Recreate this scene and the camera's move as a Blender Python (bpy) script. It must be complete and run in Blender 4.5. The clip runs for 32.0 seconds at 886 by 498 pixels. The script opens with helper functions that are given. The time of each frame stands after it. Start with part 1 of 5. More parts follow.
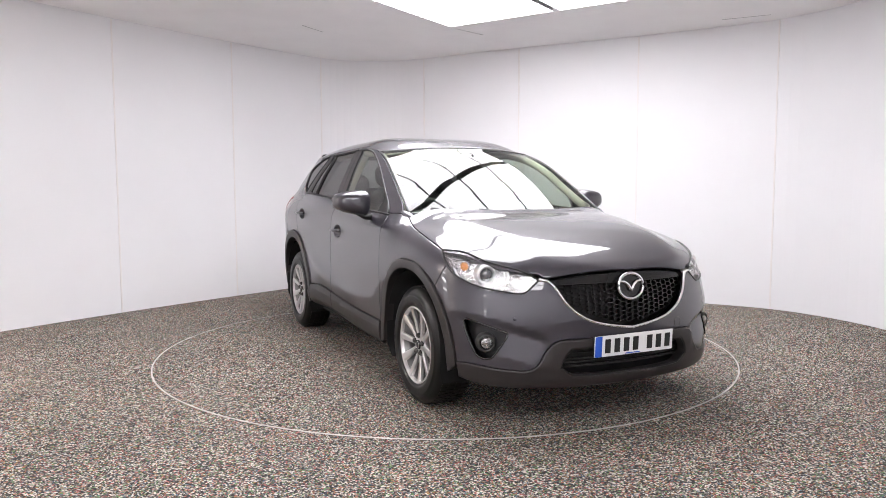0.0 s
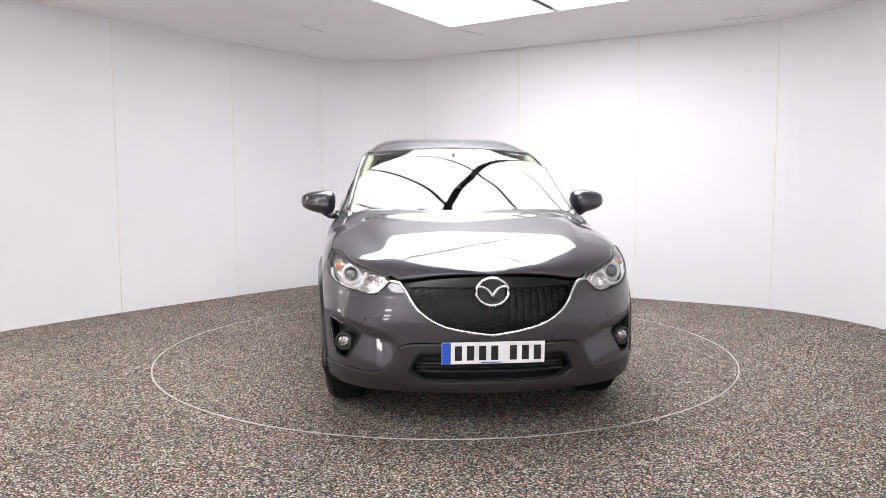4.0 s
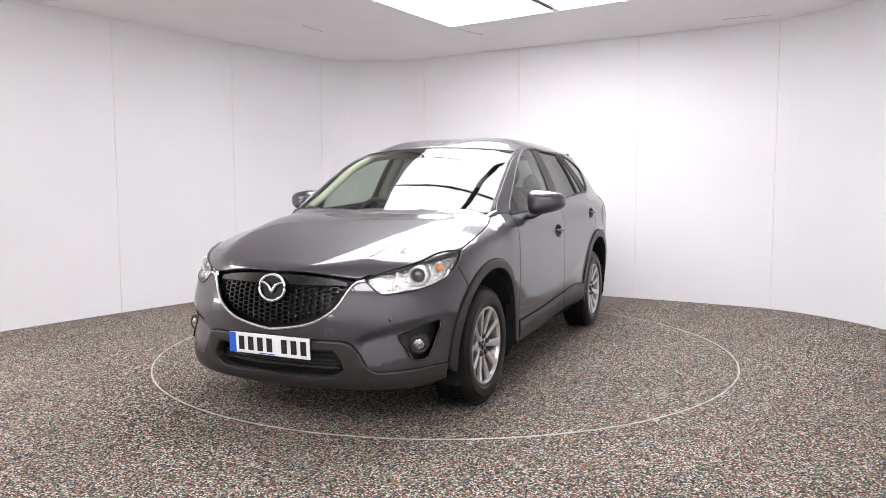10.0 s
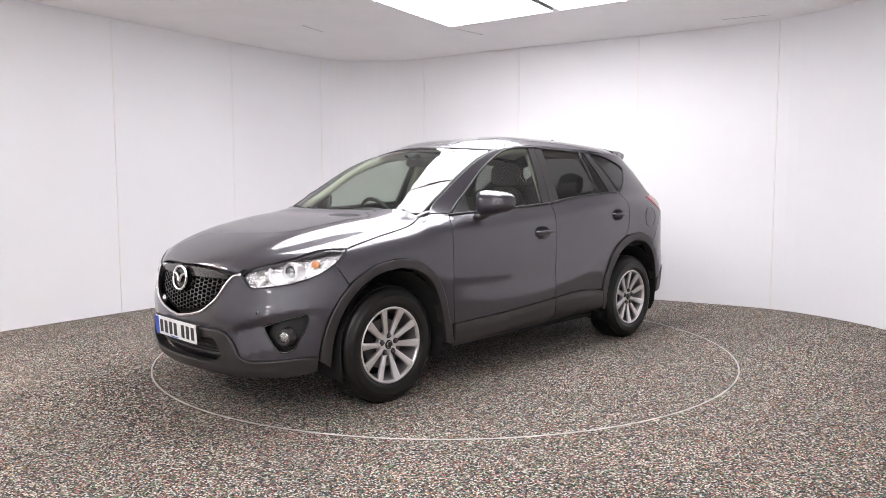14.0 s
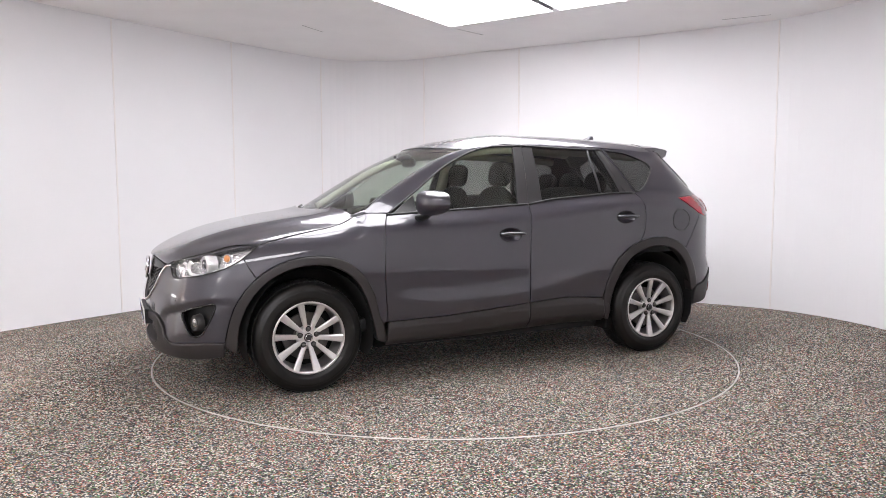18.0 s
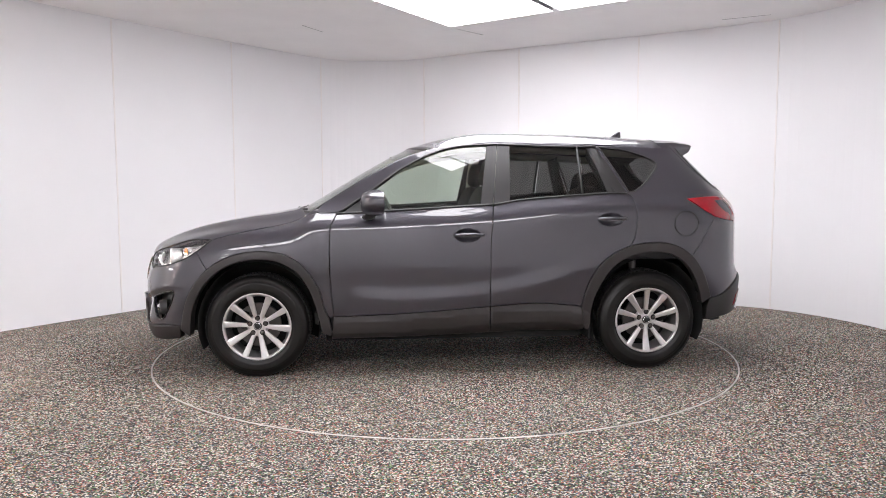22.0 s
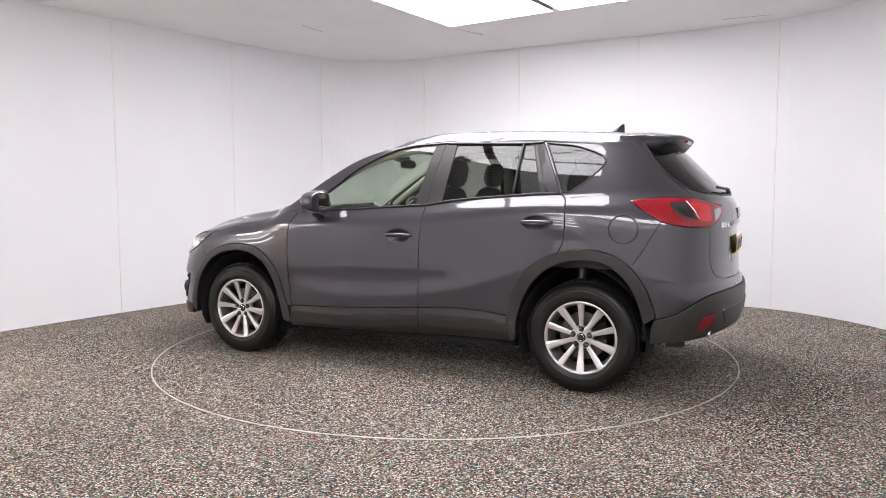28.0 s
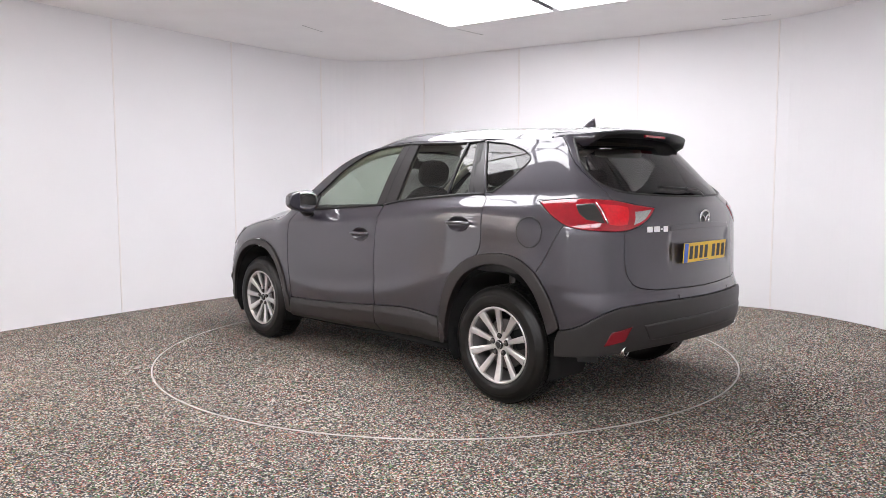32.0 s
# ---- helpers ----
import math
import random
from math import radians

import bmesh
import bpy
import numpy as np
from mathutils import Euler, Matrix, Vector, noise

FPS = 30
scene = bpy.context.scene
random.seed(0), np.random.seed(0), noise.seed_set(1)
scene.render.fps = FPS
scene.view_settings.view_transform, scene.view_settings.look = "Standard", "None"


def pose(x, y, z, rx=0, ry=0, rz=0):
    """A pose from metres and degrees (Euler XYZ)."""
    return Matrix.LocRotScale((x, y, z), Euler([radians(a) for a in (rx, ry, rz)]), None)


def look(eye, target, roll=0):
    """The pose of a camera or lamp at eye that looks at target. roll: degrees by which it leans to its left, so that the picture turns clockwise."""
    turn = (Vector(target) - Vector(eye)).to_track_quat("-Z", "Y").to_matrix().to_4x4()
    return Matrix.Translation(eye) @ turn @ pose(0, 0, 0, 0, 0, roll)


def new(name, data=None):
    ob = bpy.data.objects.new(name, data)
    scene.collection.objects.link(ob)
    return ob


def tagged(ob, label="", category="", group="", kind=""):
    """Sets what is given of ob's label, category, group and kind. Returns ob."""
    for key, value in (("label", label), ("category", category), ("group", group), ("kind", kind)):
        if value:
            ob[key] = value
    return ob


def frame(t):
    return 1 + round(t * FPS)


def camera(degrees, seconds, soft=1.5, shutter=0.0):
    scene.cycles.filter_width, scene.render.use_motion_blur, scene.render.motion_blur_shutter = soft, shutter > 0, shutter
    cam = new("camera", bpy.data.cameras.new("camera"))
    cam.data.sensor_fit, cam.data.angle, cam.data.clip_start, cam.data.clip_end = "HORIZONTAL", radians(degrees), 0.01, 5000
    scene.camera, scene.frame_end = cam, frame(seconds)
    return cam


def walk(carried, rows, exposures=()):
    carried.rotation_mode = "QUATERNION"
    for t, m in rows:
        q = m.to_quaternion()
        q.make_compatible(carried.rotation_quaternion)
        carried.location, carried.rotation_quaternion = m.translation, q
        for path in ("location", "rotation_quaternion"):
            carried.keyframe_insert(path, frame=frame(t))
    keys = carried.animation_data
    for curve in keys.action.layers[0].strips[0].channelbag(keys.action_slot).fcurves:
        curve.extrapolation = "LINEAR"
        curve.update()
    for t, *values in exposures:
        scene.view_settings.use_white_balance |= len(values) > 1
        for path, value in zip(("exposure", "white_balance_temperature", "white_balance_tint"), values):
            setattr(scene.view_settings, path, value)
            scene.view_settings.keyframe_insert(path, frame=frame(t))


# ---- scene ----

EYE = (0.0, -5.799, 1.269)
cam = camera(63.173, 32.0, soft=0.7)


def camera_pose():
    yaw, pitch, roll = radians(-0.1356), radians(-4.716), radians(-0.1406)
    ahead = Vector((math.sin(yaw) * math.cos(pitch), math.cos(yaw) * math.cos(pitch), math.sin(pitch)))
    right = Vector((math.cos(yaw), -math.sin(yaw), 0))
    up = right.cross(ahead)
    r = right * math.cos(roll) + up * math.sin(roll)
    u = up * math.cos(roll) - right * math.sin(roll)
    m = Matrix((r, u, -ahead)).transposed().to_4x4()
    m.translation = EYE
    return m


walk(cam, [(0, camera_pose()), (32, camera_pose())], exposures=[(0, 0.0), (32, 0.0)])

TURN_START, TURN_RATE = -64.295, -5.0375      # the turntable's heading in degrees, and degrees a second
CEIL = 3.0

# ---- light: ceiling panels, studio stands and added unseen lamps; a dim grey world beyond the closed room ----
world = bpy.data.worlds.new("world")
scene.world = world
world.use_nodes = True
world.node_tree.nodes["Background"].inputs[0].default_value = (0.5, 0.5, 0.52, 1)
world.node_tree.nodes["Background"].inputs[1].default_value = 0.05
LAMP_STRENGTH = 10.3


# ---- materials ----
def shader(name, color=(0.5, 0.5, 0.5), rough=0.5, metal=0.0, **more):
    m = bpy.data.materials.new(name)
    m.use_nodes = True
    b = m.node_tree.nodes["Principled BSDF"]
    b.inputs["Base Color"].default_value = (*color, 1)
    b.inputs["Roughness"].default_value = rough
    b.inputs["Metallic"].default_value = metal
    for k, v in more.items():
        b.inputs[k.replace("_", " ")].default_value = v
    return m


def node(m, kind, **sets):
    n = m.node_tree.nodes.new(kind)
    for k, v in sets.items():
        if k[0].isupper():
            n.inputs[k.replace("_", " ")].default_value = v
        elif k == "blend":
            n.blend_type = v
        elif k == "data":
            n.data_type = v
        elif k == "op":
            n.operation = v
        elif k == "feature":
            n.feature = v
    return n


def link(m, a, out, b, inp):
    m.node_tree.links.new(a.outputs[out], b.inputs[inp])


def ramp(m, stops, constant=False):
    n = m.node_tree.nodes.new("ShaderNodeValToRGB")
    n.color_ramp.interpolation = "CONSTANT" if constant else "LINEAR"
    while len(n.color_ramp.elements) < len(stops):
        n.color_ramp.elements.new(0.5)
    for e, (p, c) in zip(n.color_ramp.elements, stops):
        e.position, e.color = p, (*c, 1)
    return n


def coords(m):
    return m.node_tree.nodes.new("ShaderNodeTexCoord")


def uneven(m, scale, amount, rough=0.0, bump=0.0, detail=4):
    """Breaks a plain surface up: noise over the base colour, the roughness and the relief."""
    b = m.node_tree.nodes["Principled BSDF"]
    tc = coords(m)
    n = node(m, "ShaderNodeTexNoise", Scale=scale, Detail=detail)
    link(m, tc, "Object", n, "Vector")
    c = b.inputs["Base Color"].default_value[:3]
    r = ramp(m, [(0.3, tuple(x * (1 - amount) for x in c)), (0.7, tuple(min(1, x * (1 + amount)) for x in c))])
    link(m, n, "Fac", r, "Fac")
    link(m, r, "Color", b, "Base Color")
    if rough:
        k = b.inputs["Roughness"].default_value
        mr = node(m, "ShaderNodeMapRange")
        mr.inputs["To Min"].default_value, mr.inputs["To Max"].default_value = max(0, k - rough), min(1, k + rough)
        link(m, n, "Fac", mr, "Value")
        link(m, mr, "Result", b, "Roughness")
    if bump:
        n2 = node(m, "ShaderNodeTexNoise", Scale=scale * 12, Detail=3)
        link(m, tc, "Object", n2, "Vector")
        bp = node(m, "ShaderNodeBump", Strength=bump, Distance=0.002)
        link(m, n2, "Fac", bp, "Height")
        link(m, bp, "Normal", b, "Normal")
    return m


def floor_material():
    """Bonded chips of grey, black, cream, red and green rubber."""
    m = shader("chip_floor", rough=0.85)
    b = m.node_tree.nodes["Principled BSDF"]
    tc = coords(m)
    v = node(m, "ShaderNodeTexVoronoi", Scale=140.0, Randomness=1.0)
    link(m, tc, "Object", v, "Vector")
    sep = node(m, "ShaderNodeSeparateColor")
    link(m, v, "Color", sep, "Color")
    pick = ramp(m, [(0.0, (0.008, 0.008, 0.008)), (0.31, (0.042, 0.039, 0.037)), (0.42, (0.125, 0.113, 0.102)),
                    (0.52, (0.32, 0.295, 0.255)), (0.63, (0.66, 0.625, 0.565)), (0.775, (0.39, 0.11, 0.10)),
                    (0.845, (0.33, 0.175, 0.06)), (0.895, (0.11, 0.24, 0.085)), (0.955, (0.08, 0.14, 0.20))], constant=True)
    link(m, sep, "Red", pick, "Fac")
    n = node(m, "ShaderNodeTexNoise", Scale=1.1, Detail=3)
    link(m, tc, "Object", n, "Vector")
    soil = ramp(m, [(0.35, (0.76, 0.76, 0.76)), (0.65, (0.94, 0.925, 0.905))])
    link(m, n, "Fac", soil, "Fac")
    mix = node(m, "ShaderNodeMix", data="RGBA", blend="MULTIPLY")
    mix.inputs[0].default_value = 1.0
    m.node_tree.links.new(pick.outputs["Color"], mix.inputs[6])
    m.node_tree.links.new(soil.outputs["Color"], mix.inputs[7])
    m.node_tree.links.new(mix.outputs[2], b.inputs["Base Color"])
    bp = node(m, "ShaderNodeBump", Strength=0.6, Distance=0.003)
    link(m, v, "Distance", bp, "Height")
    link(m, bp, "Normal", b, "Normal")
    return m


CHIPS = floor_material()
WALL = uneven(shader("painted_wall_board", (0.826, 0.822, 0.842), 0.45), 1.3, 0.015, 0.08, 0.03)
CEILING = uneven(shader("painted_ceiling", (0.92, 0.905, 0.91), 0.7), 2.0, 0.02, 0.0, 0.06)
JOINT = shader("white_joint_strip", (0.83, 0.80, 0.79), 0.35)
LAMP_FRAME = shader("grey_ceiling_grid", (0.35, 0.34, 0.35), 0.5)
SLOTGREY = shader("grey_slot", (0.52, 0.51, 0.51), 0.6)
STEEL = uneven(shader("brushed_steel_rim", (0.50, 0.48, 0.46), 0.5, 0.6), 6.0, 0.3, 0.1)
DIFFUSER = shader("lit_diffuser", (0.9, 0.9, 0.9), 0.6)
_b = DIFFUSER.node_tree.nodes["Principled BSDF"]
_b.inputs["Emission Color"].default_value = (0.985, 0.962, 1.0, 1)
_b.inputs["Emission Strength"].default_value = LAMP_STRENGTH


HALLWALL = uneven(shader("pale_hall_wall", (0.68, 0.655, 0.64), 0.8), 0.6, 0.1)
HALLCEIL = uneven(shader("pale_hall_ceiling", (0.62, 0.61, 0.60), 0.9), 0.8, 0.08)
ORANGE = shader("orange_rack_enamel", (0.75, 0.22, 0.03), 0.45)
TUBE = shader("lit_tube", (0.9, 0.9, 0.9), 0.6)
_b = TUBE.node_tree.nodes["Principled BSDF"]
_b.inputs["Emission Color"].default_value = (1.0, 0.96, 0.97, 1)
_b.inputs["Emission Strength"].default_value = 12.0


# strong tubes of the added hall battens, which brighten the doors' reflections
HALLFILL = shader("lit_hall_fill", (0.9, 0.9, 0.9), 0.6)
_b = HALLFILL.node_tree.nodes["Principled BSDF"]
_b.inputs["Emission Color"].default_value = (1.0, 0.93, 0.90, 1)
_b.inputs["Emission Strength"].default_value = 80.0


SOFTBOX = shader("lit_softbox", (0.25, 0.25, 0.25), 0.6)
_b = SOFTBOX.node_tree.nodes["Principled BSDF"]
_b.inputs["Emission Color"].default_value = (1.0, 0.955, 0.97, 1)
_b.inputs["Emission Strength"].default_value = 1.1


# ---- mesh helpers ----
def part(name, bm, material, parent=None, label="", smooth=False):
    """Links a bmesh as one mesh object, under a thing or a part."""
    me = bpy.data.meshes.new(name)
    bm.to_mesh(me)
    bm.free()
    if smooth:
        me.polygons.foreach_set("use_smooth", [True] * len(me.polygons))
    me.materials.append(material)
    ob = new(name, me)
    ob.parent = parent
    if label:
        tagged(ob, label)
    return ob


def add_box(bm, lo, hi):
    x0, y0, z0 = lo
    x1, y1, z1 = hi
    v = [bm.verts.new(p) for p in ((x0, y0, z0), (x1, y0, z0), (x1, y1, z0), (x0, y1, z0), (x0, y0, z1), (x1, y0, z1), (x1, y1, z1), (x0, y1, z1))]
    for f in ((3, 2, 1, 0), (4, 5, 6, 7), (0, 1, 5, 4), (1, 2, 6, 5), (2, 3, 7, 6), (3, 0, 4, 7)):
        bm.faces.new([v[i] for i in f])
    return v


def box(lo, hi, bevel=0.0, m=None):
    bm = bmesh.new()
    add_box(bm, lo, hi)
    if bevel:
        bmesh.ops.bevel(bm, geom=bm.edges[:], offset=bevel, segments=2, affect="EDGES", profile=0.6)
    if m is not None:
        bmesh.ops.transform(bm, matrix=m, verts=bm.verts[:])
    return bm


def spline(pts, step=0.03):
    """A smooth open curve through the points (any dimension), at about even steps."""
    p = [np.array(q, float) for q in pts]
    if len(p) == 2:
        k = max(1, int(np.linalg.norm(p[1] - p[0]) / step))
        return [p[0] + (p[1] - p[0]) * i / k for i in range(k + 1)]
    p = [2 * p[0] - p[1]] + p + [2 * p[-1] - p[-2]]
    out = []
    for i in range(1, len(p) - 2):
        a, b, c, d = p[i - 1:i + 3]
        t1 = max(1e-6, np.linalg.norm(b - a)) ** 0.5
        t2 = t1 + max(1e-6, np.linalg.norm(c - b)) ** 0.5
        t3 = t2 + max(1e-6, np.linalg.norm(d - c)) ** 0.5
        k = max(2, int(math.ceil(np.linalg.norm(c - b) / step)))
        for j in range(k):
            t = t1 + (t2 - t1) * j / k
            a1 = a * (t1 - t) / t1 + b * t / t1
            a2 = b * (t2 - t) / (t2 - t1) + c * (t - t1) / (t2 - t1)
            a3 = c * (t3 - t) / (t3 - t2) + d * (t - t2) / (t3 - t2)
            b1 = a1 * (t2 - t) / t2 + a2 * t / t2
            b2 = a2 * (t3 - t) / (t3 - t1) + a3 * (t - t1) / (t3 - t1)
            out.append(b1 * (t2 - t) / (t2 - t1) + b2 * (t - t1) / (t2 - t1))
    out.append(p[-2])
    return out


# ---- the room ----
def build_floor():
    bm = bmesh.new()
    n, r = 96, 2.2295
    ring = [bm.verts.new((r * math.cos(2 * math.pi * i / n), r * math.sin(2 * math.pi * i / n), 0)) for i in range(n)]
    side = [bm.verts.new((16 * math.cos(2 * math.pi * i / n), 16 * math.sin(2 * math.pi * i / n), 0)) for i in range(n)]
    low = [bm.verts.new((r * math.cos(2 * math.pi * i / n), r * math.sin(2 * math.pi * i / n), -0.05)) for i in range(n)]
    for i in range(n):
        j = (i + 1) % n
        bm.faces.new((ring[i], side[i], side[j], ring[j]))
        bm.faces.new((ring[j], low[j], low[i], ring[i]))
    bm.faces.new([low[i] for i in range(n)])
    ob = part("floor", bm, CHIPS)
    return tagged(ob, "speckled grey rubber-chip floor round the turntable", "floor", kind="structure")


def build_turntable():
    table = new("turntable")
    tagged(table, "flush round car turntable with a speckled floor finish", "turntable")
    n = 128
    bm = bmesh.new()
    disc = [bm.verts.new((2.216 * math.cos(2 * math.pi * i / n), 2.216 * math.sin(2 * math.pi * i / n), 0.001)) for i in range(n)]
    low = [bm.verts.new((v.co.x, v.co.y, -0.04)) for v in disc]
    bm.faces.new(disc)
    for i in range(n):
        j = (i + 1) % n
        bm.faces.new((disc[i], low[i], low[j], disc[j]))
    part("deck", bm, CHIPS, table)
    bm = bmesh.new()
    prof = ((2.2175, -0.02), (2.2175, 0.002), (2.219, 0.003), (2.226, 0.003), (2.2275, 0.002), (2.2275, -0.02))
    rows = [[bm.verts.new((r * math.cos(2 * math.pi * i / n), r * math.sin(2 * math.pi * i / n), z)) for r, z in prof] for i in range(n)]
    for i in range(n):
        for k in range(len(prof) - 1):
            bm.faces.new((rows[i][k], rows[i][k + 1], rows[(i + 1) % n][k + 1], rows[(i + 1) % n][k]))
    bmesh.ops.recalc_face_normals(bm, faces=bm.faces[:])
    part("rim", bm, STEEL, table, "thin worn steel edge ring", smooth=True)
    return table


WALL_LINE = ((-4.72, -0.75), (-4.42, -0.05), (-4.02, 0.60), (-3.36, 1.62), (-2.50, 2.81), (-1.63, 3.86),
             (-1.36, 4.03), (-1.1, 4.09), (-0.68, 4.08), (-0.27, 3.92), (0.92, 3.23), (2.21, 2.55), (3.44, 1.76), (3.70, 1.40), (3.86, 1.05),
             (3.97, 0.6), (3.99, 0.2))
SEAMS = ((-4.02, 0.60), (-3.36, 1.62), (-2.50, 2.81), (-1.63, 3.86), (-0.27, 3.92), (0.92, 3.23), (2.21, 2.55), (3.44, 1.76))


def strip(line, z0, z1, thick, gap=0.0):
    """A wall board along a plan line, thick outwards (to the left of the line)."""
    bm = bmesh.new()
    rows = []
    for i, p in enumerate(line):
        a, b = line[max(0, i - 1)], line[min(len(line) - 1, i + 1)]
        d = (b - a) / np.linalg.norm(b - a)
        o = np.array((-d[1], d[0])) * thick
        rows.append([bm.verts.new((*q, z)) for q, z in ((p, z0), (p, z1), (p + o, z1), (p + o, z0))])
    for a, b in zip(rows, rows[1:]):
        for k in range(4):
            bm.faces.new((a[k], a[(k + 1) % 4], b[(k + 1) % 4], b[k]))
    bm.faces.new(rows[0][::-1])
    bm.faces.new(rows[-1])
    bmesh.ops.recalc_face_normals(bm, faces=bm.faces[:])
    return bm


def build_walls():
    wall = tagged(new("wall_round"), "white painted board wall with rounded corners", "wall", kind="structure")
    line, cuts = [], [0]
    pts = [np.array(p) for p in WALL_LINE]
    # straight boards stay straight: smooth only round the corners
    full = spline(pts, 0.12)
    for s in SEAMS:
        cuts.append(min(range(len(full)), key=lambda i: np.linalg.norm(full[i] - np.array(s))))
    cuts = sorted(set(cuts + [len(full) - 1]))
    for a, b in zip(cuts, cuts[1:]):
        part("wall_panel", strip(full[a:b + 1], 0.0, CEIL + 0.05, 0.1), WALL, wall, smooth=False)
    for c in cuts[1:-1]:
        d = full[min(c + 1, len(full) - 1)] - full[c - 1]
        ang = math.degrees(math.atan2(d[1], d[0]))
        m = pose(full[c][0], full[c][1], 0, 0, 0, ang)
        part("joint_strip", box((-0.008, -0.006, 0.0), (0.008, 0.02, CEIL), 0.002, m), JOINT, wall)
    # a thin bead along the top of the boards
    trim = tagged(part("trim", strip(full, CEIL - 0.012, CEIL, -0.006), WALL), "thin white bead where wall meets ceiling", "trim", kind="structure")
    near = spline([np.array(p) for p in ((3.992, 0.202), (4.05, -1.4), (4.05, -2.9), (3.85, -4.2), (3.3, -5.6), (2.4, -6.6), (1.2, -7.1), (0.0, -7.2), (-1.4, -7.1), (-2.6, -6.8), (-3.6, -6.1), (-4.3, -5.0), (-4.65, -3.9), (-4.75, -2.5))], 0.2)
    tagged(part("wall_near", strip(near, 0.0, CEIL + 0.05, 0.1), WALL), "white curved board wall closing the room round the camera", "wall", kind="structure")
    # the hall that the studio opens on at both sides, seen only mirrored in the car
    hall = tagged(new("wall_hall"), "pale walls of the workshop hall behind the studio, with two added partitions", "wall", kind="structure")
    # the last two are added, unseen partitions that hold light in the left bay
    for lo, hi in (((-9.0, -10.6, 0.0), (8.0, -10.5, 4.4)), ((-9.1, -10.5, 0.0), (-9.0, 6.0, 4.4)), ((8.0, -10.5, 0.0), (8.1, 6.0, 4.4)), ((-9.0, 6.0, 0.0), (8.0, 6.1, 4.4)),
                   ((-8.99, 3.0, 0.0), (-5.2, 3.1, 4.4)), ((-8.99, -7.9, 0.0), (-4.6, -7.8, 4.4))):
        part("wall_panel", box(lo, hi), HALLWALL, hall)
    tagged(part("hall_ceiling", box((-9.1, -10.6, 4.4), (8.1, 6.1, 4.5)), HALLCEIL), "pale ceiling of the workshop hall", "ceiling", kind="structure")
    # added, unseen battens: they brighten the hall that the doors mirror
    for x in (-8.0, -6.2):
        for y in (-5.6, -3.2, -0.8):
            batten = tagged(new("hall_fill_light"), "added, unseen ceiling batten whose white tubes brighten the workshop hall", "tube light", group="hall lights")
            part("batten", box((x - 0.2, y - 0.9, 4.33), (x + 0.2, y + 0.9, 4.398), 0.01), JOINT, batten)
            for d in (-0.1, 0.1):
                part("light_tube", box((x + d - 0.05, y - 0.88, 4.27), (x + d + 0.05, y + 0.88, 4.325), 0.015), HALLFILL, batten)
    rack = tagged(new("storage_rack"), "orange steel storage rack against the hall wall", "storage rack")
    for z in (0.9, 1.9, 2.6):
        part("rack_beam", box((-8.9, -7.6, z), (-8.8, -4.6, z + 0.13), 0.01), ORANGE, rack)
    for y in (-7.66, -4.6):
        part("rack_post", box((-8.9, y, 0.0), (-8.5, y + 0.06, 2.8), 0.008), ORANGE, rack)
    for m in (look((-3.25, -6.05, 1.25), (-0.3, -0.5, 1.25)), look((-4.52, -1.44, 1.25), (0, -0.9, 1.25))):
        stand = tagged(new("light_stand"), "upright studio light with a row of bright tubes", "studio light", group="studio lights")
        stand.matrix_basis = m
        part("back_panel", box((-0.27, -1.0, -0.02), (0.27, 1.0, 0.03), 0.01), JOINT, stand)
        part("diffuser", box((-0.25, -0.98, -0.024), (0.25, 0.98, -0.0205)), SOFTBOX, stand, "glowing white diffuser")
        for y in (-0.45, 0.0, 0.45, 0.85):
            part("light_tube", box((-0.22, y - 0.06, -0.075), (0.22, y + 0.06, -0.035), 0.015), TUBE, stand)
        part("foot", box((-0.3, -m.translation.z + 0.001, -0.25), (0.3, -m.translation.z + 0.03, 0.25), 0.006), LAMP_FRAME, stand)
        part("mast", box((-0.025, -m.translation.z + 0.03, 0.032), (0.025, 0.6, 0.07), 0.004), LAMP_FRAME, stand)


AX = np.array((0.836, -0.549))
BX = np.array((-0.549, -0.836))
LAMP_CORNER = np.array((0.07, 2.07))
LAMP_LONG = 3.33


# added field behind the view, unseen: it lights the car's near faces
BACK_CORNER, BACK_WIDE, BACK_LONG = np.array((-3.15, -4.95)), 4.92, 1.32


def ceiling_field(corner, ax, bx, columns, ends, label):
    """Diffuser panels in dark trays, hung with gaps in an opening of the ceiling."""
    lamp = tagged(new("ceiling_light"), label, "ceiling light", group="luminous ceiling fields")
    m0 = Matrix(((ax[0], bx[0], 0, corner[0]), (ax[1], bx[1], 0, corner[1]), (0, 0, 1, 0), (0, 0, 0, 1)))
    for i in range(columns):
        for y0, y1 in zip(ends, ends[1:]):
            x0 = i * 1.23 + (0.038 if i else 0.004)
            x1 = (i + 1) * 1.23 - (0.004 if i == columns - 1 else 0.038)
            tray = part("panel_tray", box((x0, y0 + 0.014, CEIL + 0.003), (x1, y1 - 0.014, CEIL + 0.04), 0.0, m0), LAMP_FRAME, lamp)
            part("diffuser", box((x0 + 0.001, y0 + 0.015, CEIL), (x1 - 0.001, y1 - 0.015, CEIL + 0.0025), 0.0, m0), DIFFUSER, tray)
    for y in ends[1:-1]:
        part("thin_bar", box((0.002, y - 0.012, CEIL + 0.045), (columns * 1.23 - 0.002, y + 0.012, CEIL + 0.06), 0.0, m0), LAMP_FRAME, lamp)
    for i in range(1, columns):
        part("main_bar", box((i * 1.23 - 0.03, 0.002, CEIL + 0.062), (i * 1.23 + 0.03, ends[-1] - 0.002, CEIL + 0.08), 0.0, m0), LAMP_FRAME, lamp)
    return lamp


